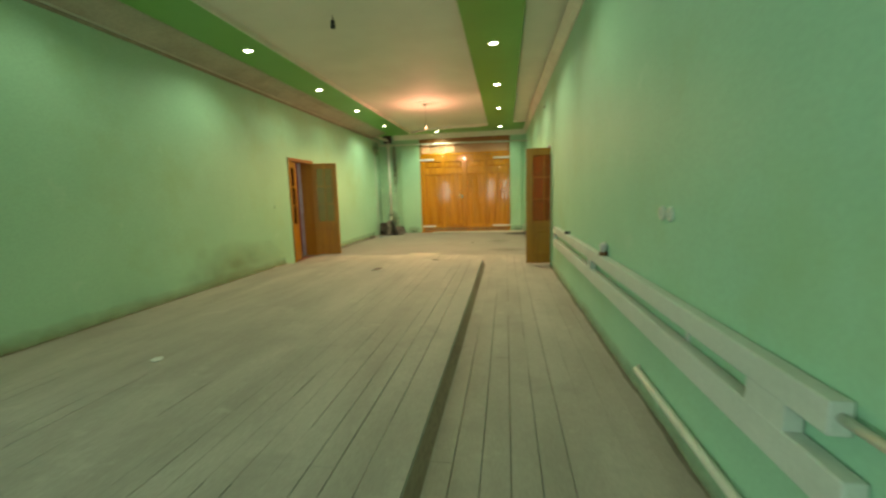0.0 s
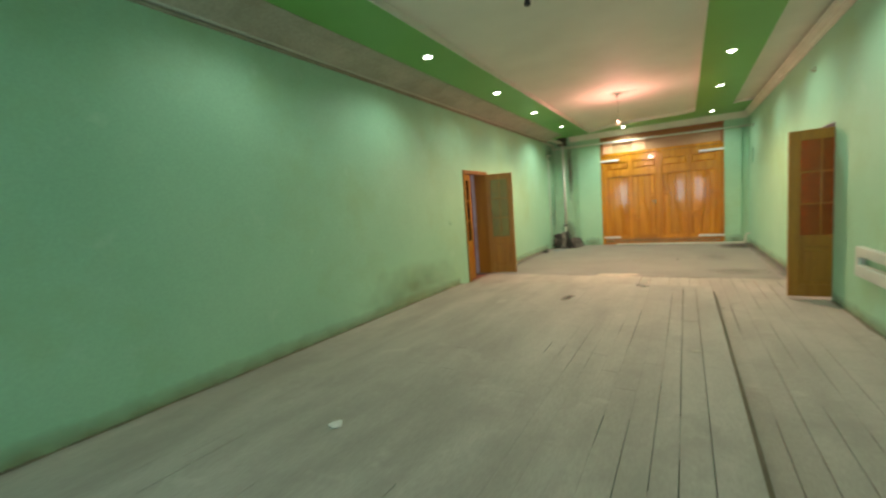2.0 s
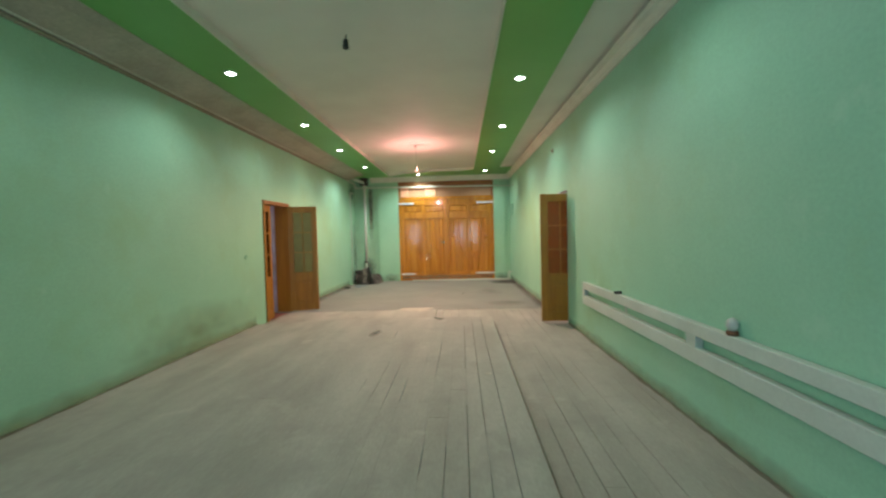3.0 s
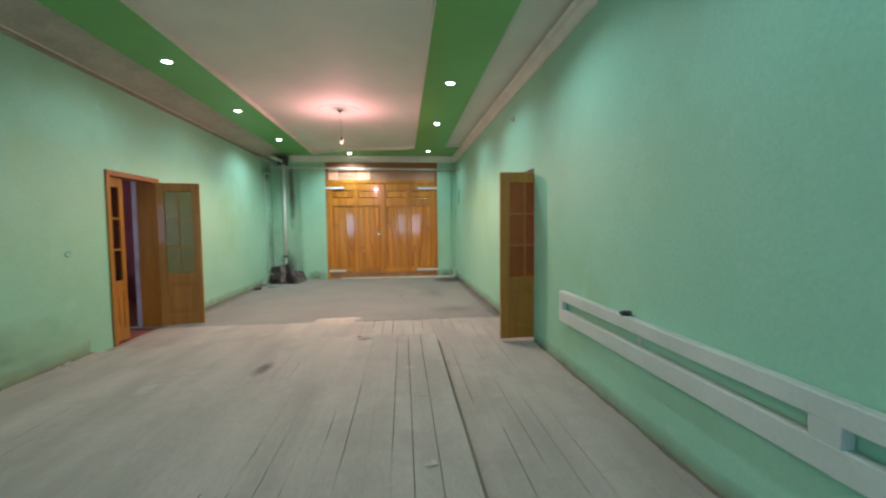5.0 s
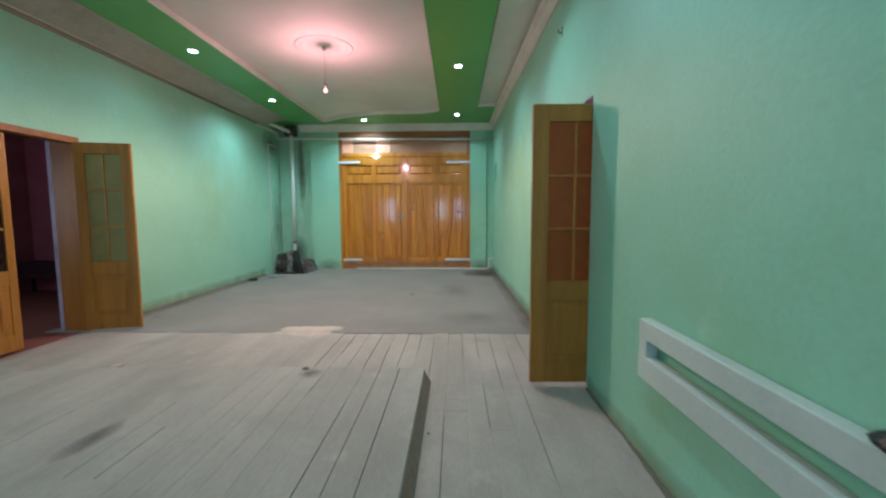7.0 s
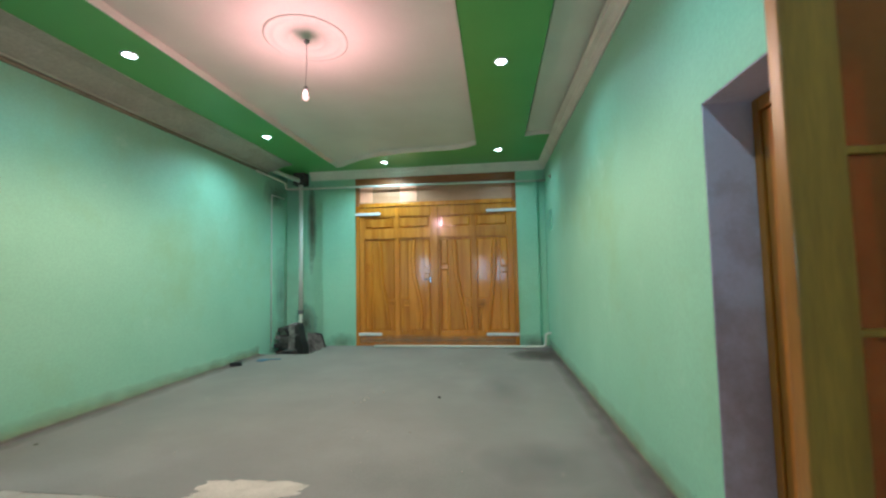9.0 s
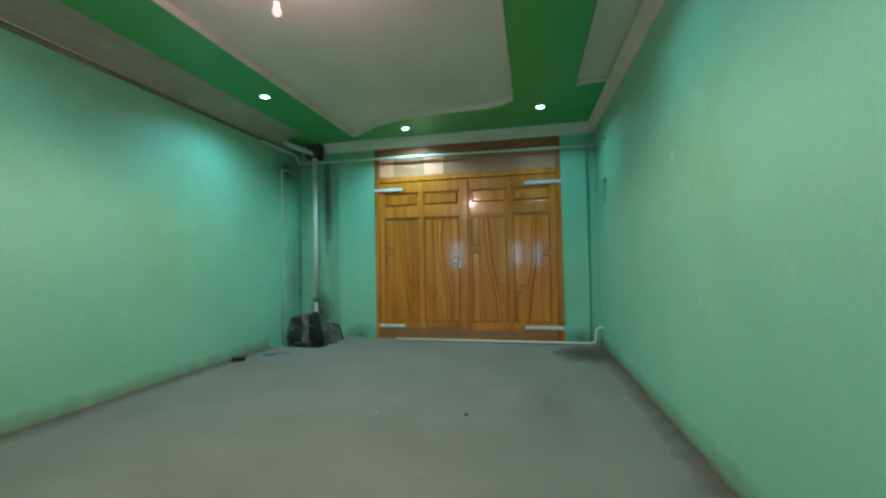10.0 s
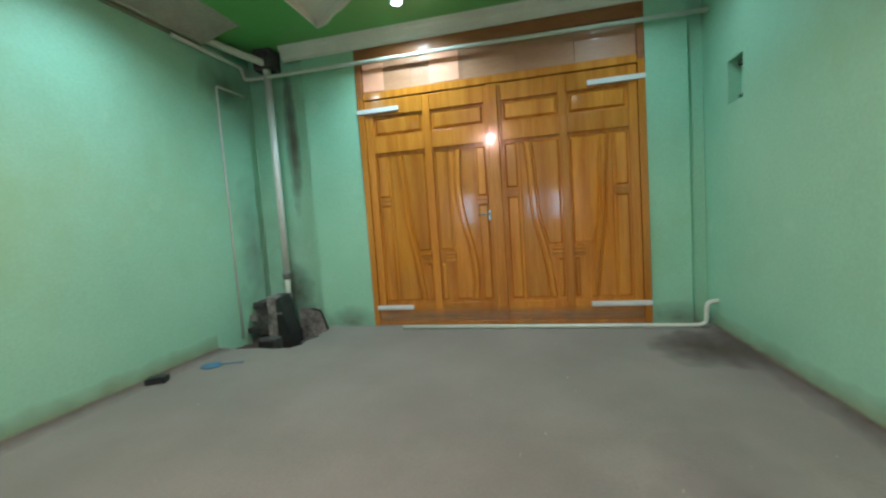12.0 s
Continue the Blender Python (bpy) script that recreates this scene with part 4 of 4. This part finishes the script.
mesh_thing("dark_chip", blob(0.015, 0.4, 7.7), M_DIRT, "small brown chip on the concrete", "litter", pose(-3.80, 10.07, 0.0))
mesh_thing("dark_chip", blob(0.010, 0.35, 3.1), M_DIRT, "small dark chip by the platform's side", "litter", pose(-0.15, 7.38, 0.0))
mesh_thing("plaster_lump", blob(0.045, 0.35, 2.6), M_PLASTER, "pale plaster lump on the dusty boards", "litter", pose(-2.90, 8.40, 0.0))
for x, y, r in ((-4.08, 7.69, 0.035), (-4.10, 7.60, 0.022), (-4.07, 7.80, 0.018)):
    mesh_thing("plaster_lump", blob(r, 0.6, 5 * y), M_PLASTER, "pale plaster lump at the wall foot", "litter", pose(x, y, platform_z(x)))
brush = thing("blue_brush", "blue plastic brush lying on the floor", "brush", pose(-3.78, 13.30, 0.0, 0, 0, 15))
part("head", blob(0.085, 0.16, 3), M_BLUE, brush)
part("handle", tube([(0.03, 0, 0.012), (0.16, 0.03, 0.010), (0.28, 0.04, 0.008)], 0.006, 6), M_BLUE, brush)


crumbs = bmesh.new()
crng = random.Random(9)
for k in range(60):
    cx, cy = (crng.gauss(-1.5, 0.17), crng.gauss(11.5, 0.2)) if k < 20 else (crng.uniform(-3.6, 0.6), crng.uniform(9.8, 14.2))
    r = 0.005 + (0.014 if k < 20 else 0.006) * crng.random() ** 2
    bmesh.ops.create_icosphere(crumbs, subdivisions=1, radius=r, matrix=Matrix.LocRotScale((cx, cy, r * 0.35), Euler((k, 2 * k, k)), (1, 0.8, 0.6)))
tagged(mesh_thing("plaster_crumbs", crumbs, M_PLASTER, "scattered pale plaster crumbs on the concrete", "debris"), kind="stuff")
mesh_thing("dark_chip", blob(0.016, 0.6, 4.4), M_BLACK, "small dark chip on the floor", "litter", pose(-0.68, 11.53, 0.0))
mesh_thing("paper_scrap", blob(0.034, 0.12, 6.5, 0.9), M_PLASTER, "crumpled white paper scrap on the boards", "litter", pose(-0.47, 5.38, PLATFORM_Z, 0, 0, 60))


def spread(cx, cy, rx, ry, h, seed, z=0.0, n=84):
    """A low irregular heap with a ragged outline."""
    bm = bmesh.new()
    rings = []
    for j in range(5):
        s = 1 - j / 5
        ring = []
        for k in range(n):
            a = 2 * math.pi * k / n
            f = 1 + 0.45 * noise.noise(Vector((math.cos(a) * 1.7 + seed, math.sin(a) * 1.7, seed))) + 0.28 * noise.noise(Vector((math.cos(a) * 5, math.sin(a) * 5, seed))) + 0.16 * noise.noise(Vector((math.cos(a) * 14, math.sin(a) * 14, seed)))
            ring.append(bm.verts.new((cx + rx * s * f * math.cos(a), cy + ry * s * f * math.sin(a), z + h * (1 - s * s) + (-0.002 if j == 0 else 0.0))))
        rings.append(ring)
    for a, b in zip(rings, rings[1:]):
        for k in range(n):
            bm.faces.new((a[k], a[(k + 1) % n], b[(k + 1) % n], b[k])).smooth = True
    bm.faces.new(rings[-1])
    return bm


tagged(mesh_thing("plaster_spill", spread(-1.62, 9.52, 0.42, 0.20, 0.006, 3.3), M_PLASTER, "thin pale plaster spill at the edge of the boards", "plaster"), kind="stuff")


def stain(name, label, place, size, color, strength, seed, turn=(0, 0, 0)):
    """A thin soft-edged patch; its local z is the surface normal."""
    sx, sy = size
    ob = mesh_thing(name, slab([(-sx, -sy), (sx, -sy), (sx, sy), (-sx, sy)], 0.0, 0.0006), soft_stain(name, color, (sx, sy, 1.0), strength, seed), label, "stain", pose(*place, *turn))
    ob.visible_shadow = False
    return tagged(ob, kind="stuff")


stain("dust_stain", "dark trodden stain on the dusty boards", (-1.93, 7.10, PLATFORM_Z + 0.003), (0.13, 0.36), (0.13, 0.115, 0.095), 0.8, 1.0, (0, 0, -6))
stain("dust_stain", "dark scuff on the dusty boards", (-1.08, 8.0, PLATFORM_Z + 0.003), (0.16, 0.16), (0.15, 0.13, 0.11), 0.6, 2.0)
stain("damp_patch", "dark damp patch on the concrete", (0.62, 13.9, 0.003), (0.85, 0.85), (0.072, 0.056, 0.036), 0.92, 3.0)
stain("damp_patch", "faint damp patch on the concrete", (0.0, 11.9, 0.003), (0.6, 1.1), (0.12, 0.112, 0.10), 0.2, 4.0)
stain("damp_patch", "faint damp patch on the concrete", (0.25, 10.1, 0.003), (0.8, 0.6), (0.10, 0.094, 0.085), 0.22, 4.7)
stain("wall_grime", "brownish grime low on the green wall", (XL + 0.004, 6.7, 0.30), (0.62, 2.2), (0.28, 0.30, 0.13), 0.3, 5.0, (0, 90, 0))
stain("wall_grime", "soot streak behind the flue", (-3.63, 14.764, 2.3), (0.16, 1.5), (0.10, 0.10, 0.05), 0.9, 9.0, (90, 0, 0))
stain("wall_grime", "soot smudge on the green wall by the flue", (XL + 0.004, 14.55, 1.0), (1.7, 0.55), (0.16, 0.21, 0.15), 0.4, 8.0, (0, 90, 0))
stain("wall_grime", "soot smudge on the green wall above the flue", (XL + 0.004, 14.3, 2.9), (0.5, 0.7), (0.10, 0.13, 0.10), 0.4, 8.5, (0, 90, 0))
stain("wall_grime", "greyish grime on the green pier by the gate", (-3.0, YF - 0.004, 0.05), (0.6, 0.34), (0.16, 0.19, 0.12), 0.5, 11.0, (90, 0, 0))
stain("wall_grime", "greyish grime on the green pier by the gate", (0.6, YF - 0.004, 0.05), (0.5, 0.32), (0.14, 0.17, 0.11), 0.5, 12.0, (90, 0, 0))
stain("wall_grime", "soot on the niche wall behind the stove", (-3.76, 14.764, 0.42), (0.40, 0.75), (0.07, 0.07, 0.05), 0.7, 13.0, (90, 0, 0))
ob = mesh_thing("dust_film", slab([(-1.45, -0.10), (1.45, -0.10), (1.45, 0.16), (-1.45, 0.16)], 0.0, 0.0006), soft_stain("dust_film", (0.27, 0.18, 0.11), (400.0, 0.16, 400.0), 0.55, 14.0, 0.7), "dust and scuffs along the gate's foot", "stain", pose((GX0 + GX1) / 2, GY - 0.068, 0.11, 90, 0, 0))
ob.visible_shadow = False
tagged(ob, kind="stuff")
RW = math.degrees(math.atan(0.0137))


def foot_strip(label, place, half_height, half_length, color, strength, seed, turn):
    """A long band of colour that fades away from the wall's foot."""
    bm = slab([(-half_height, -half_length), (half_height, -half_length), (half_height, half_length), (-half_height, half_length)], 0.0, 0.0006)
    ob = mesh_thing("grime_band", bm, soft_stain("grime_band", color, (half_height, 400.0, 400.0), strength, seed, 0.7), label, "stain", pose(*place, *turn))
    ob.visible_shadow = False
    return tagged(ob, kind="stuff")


foot_strip("soft brown grime along the wall foot", (XL + 0.003, 3.25, platform_z(XL)), 0.26, 4.84, (0.27, 0.25, 0.11), 0.42, 21.0, (0, 90, 0))
foot_strip("soft brown grime along the wall foot", (XL + 0.003, 11.7, 0.0), 0.24, 2.1, (0.25, 0.24, 0.12), 0.45, 22.0, (0, 90, 0))
foot_strip("soft brown grime along the wall foot", (right_x(3.2) - 0.003, 3.2, 0.0), 0.22, 4.8, (0.25, 0.23, 0.13), 0.5, 23.0, (0, -90, RW))
foot_strip("soft brown grime along the wall foot", (right_x(12.0) - 0.003, 12.0, 0.0), 0.24, 2.7, (0.24, 0.23, 0.12), 0.45, 24.0, (0, -90, RW))
# floor darker towards the wall on both sides
foot_strip("dark band on the floor along the wall", (right_x(12.0) - 0.005, 12.0, 0.0025), 0.30, 2.5, (0.11, 0.09, 0.065), 0.55, 25.0, (0, 0, RW))
foot_strip("dark band on the floor along the wall", (XL + 0.004, 11.7, 0.0025), 0.34, 2.1, (0.12, 0.10, 0.075), 0.5, 26.0, (0, 0, 0))


def foot_dirt(y0, y1, x, side, z, seed, follow=None):
    """A ragged low ridge of dirt where wall and floor meet."""
    bm = bmesh.new()
    rows = []
    steps = int((y1 - y0) / 0.05)
    for k in range(steps + 1):
        y = y0 + (y1 - y0) * k / steps
        xx = follow(y) if follow else x
        a = 0.024 + 0.022 * noise.noise(Vector((seed, y * 2.1, 0))) + 0.015 * noise.noise(Vector((seed, y * 9, 0)))
        h = max(0.006, 0.014 + 0.018 * noise.noise(Vector((seed + 9, y * 2.7, 0))) + 0.012 * noise.noise(Vector((seed + 5, y * 11, 0))))
        rows.append([bm.verts.new((xx - side * 0.004, y, z + h)), bm.verts.new((xx + side * a * 0.35, y, z + h * 0.35)), bm.verts.new((xx + side * a, y, z - 0.003))])
    for a, b in zip(rows, rows[1:]):
        for k in range(2):
            bm.faces.new((a[k], a[k + 1], b[k + 1], b[k])).smooth = True
    return bm


for nm, bm in (("dirt_ridge", foot_dirt(YB, PLATFORM_END, XL, 1, platform_z(XL), 1)), ("dirt_ridge", foot_dirt(LD1, 13.82, XL, 1, 0, 2)),
               ("dirt_ridge", foot_dirt(YB, RD0 - 0.01, 0, -1, 0, 3, right_x)), ("dirt_ridge", foot_dirt(RD1 + 0.01, 14.78, 0, -1, 0, 4, right_x))):
    tagged(mesh_thing(nm, bm, M_DIRT, "ragged dirt along the wall foot", "dirt"), kind="stuff")

# ---- floorboards ----
rng = random.Random(4)
JOINTS = []


def plank_row(parent, x0, x1, y0, y1, ztop, gap):
    """Boards along y, each with its own end joints, chamfered edges and slight lift."""
    cuts = [y0]
    while cuts[-1] + 3.2 < y1:
        cuts.append(cuts[-1] + rng.uniform(2.4, 4.2))
    cuts = [c for c in cuts if c < y1 - 0.8] + [y1]
    JOINTS.append((parent, x0, y0, y1, ztop(x0), gap))
    for a, b in zip(cuts, cuts[1:]):
        bm = bmesh.new()
        c, lift = 0.0018, rng.uniform(-0.001, 0.001)
        xa, xb, ya, yb = x0 + gap / 2, x1 - gap / 2, a + 0.0007, b - 0.0007
        pts = [(xa, ztop(xa) - 0.03), (xa, ztop(xa) + lift - c), (xa + c, ztop(xa) + lift), (xb - c, ztop(xb) + lift), (xb, ztop(xb) + lift - c), (xb, ztop(xb) - 0.03)]
        f, g = [bm.verts.new((px, ya, pz)) for px, pz in pts], [bm.verts.new((px, yb, pz)) for px, pz in pts]
        for k in range(5):
            bm.faces.new((f[k], f[k + 1], g[k + 1], g[k]))
        bm.faces.new(f[::-1])
        bm.faces.new(g)
        part("plank", bm, M_PLANK, parent)


def level(x):
    return 0.0


x, first = PLATFORM_X + 0.008, [0.192, 0.148, 0.122]
while x > XL + 0.01:
    wd = min(first.pop(0) if first else rng.uniform(0.128, 0.148), x - XL)
    plank_row(platform, x - wd + (0.002 if x - wd <= XL else 0), x, YB, PLATFORM_END, platform_z, rng.choice((0.003, 0.004, 0.0055)) if x > -1.1 else rng.choice((0.003, 0.004, 0.005)))
    x -= wd
for k in range(10):
    x = -0.205 + 0.142 * k
    plank_row(floor, x, min(x + 0.142, 1.09), YB, BOARD_END - rng.uniform(0, 0.03), level, rng.choice((0.0035, 0.0045, 0.006)))
for k in range(27):
    x = -0.347 - 0.142 * k
    plank_row(floor, max(x, XL + 0.002), x + 0.142, PLATFORM_END + 0.004, BOARD_END - rng.uniform(0, 0.03), level, rng.choice((0.004, 0.006)))


def filled(x, y):
    """How much dust lies in the joint here."""
    share = 0.30 if x > -0.70 else 0.64 if x > -1.25 else 0.78 if x > -1.8 else 0.95
    if x > PLATFORM_X:
        share = 0.14 if y < 4.6 else 0.42
        if x > 0.55:
            share = 0.88
    if y > PLATFORM_END:
        share = 0.3 if x > -1.3 else 0.97
    return noise.noise(Vector((x * 9.1, y * 0.9, 4.0))) * 0.8 + 0.5 < share


fills = {platform: bmesh.new(), floor: bmesh.new()}
for parent, x, y0, y1, z, gap in JOINTS:
    steps = int((y1 - y0) / 0.15)
    run = [filled(x, y0 + (k + 0.5) * (y1 - y0) / steps) for k in range(steps)]
    k = 0
    while k < steps:
        e = k
        while e < steps and run[e]:
            e += 1
        if e > k:
            ya, yb, w = y0 + k * (y1 - y0) / steps, y0 + e * (y1 - y0) / steps - 0.002, gap / 2 + 0.0006
            bm = fills[parent]
            thick = x < -1.5
            zz = z + (0.0013 if thick else -0.0014)
            w += 0.004 if thick else 0.0
            bm.faces.new([bm.verts.new(p) for p in ((x - w, ya, zz), (x + w, ya, zz), (x + w, yb, zz), (x - w, yb, zz))])
        k = max(e, k + 1)
for parent, bm in fills.items():
    tagged(part("joint_dust", bm, M_PLANK, parent, "fine dust filling the joints"), kind="stuff")
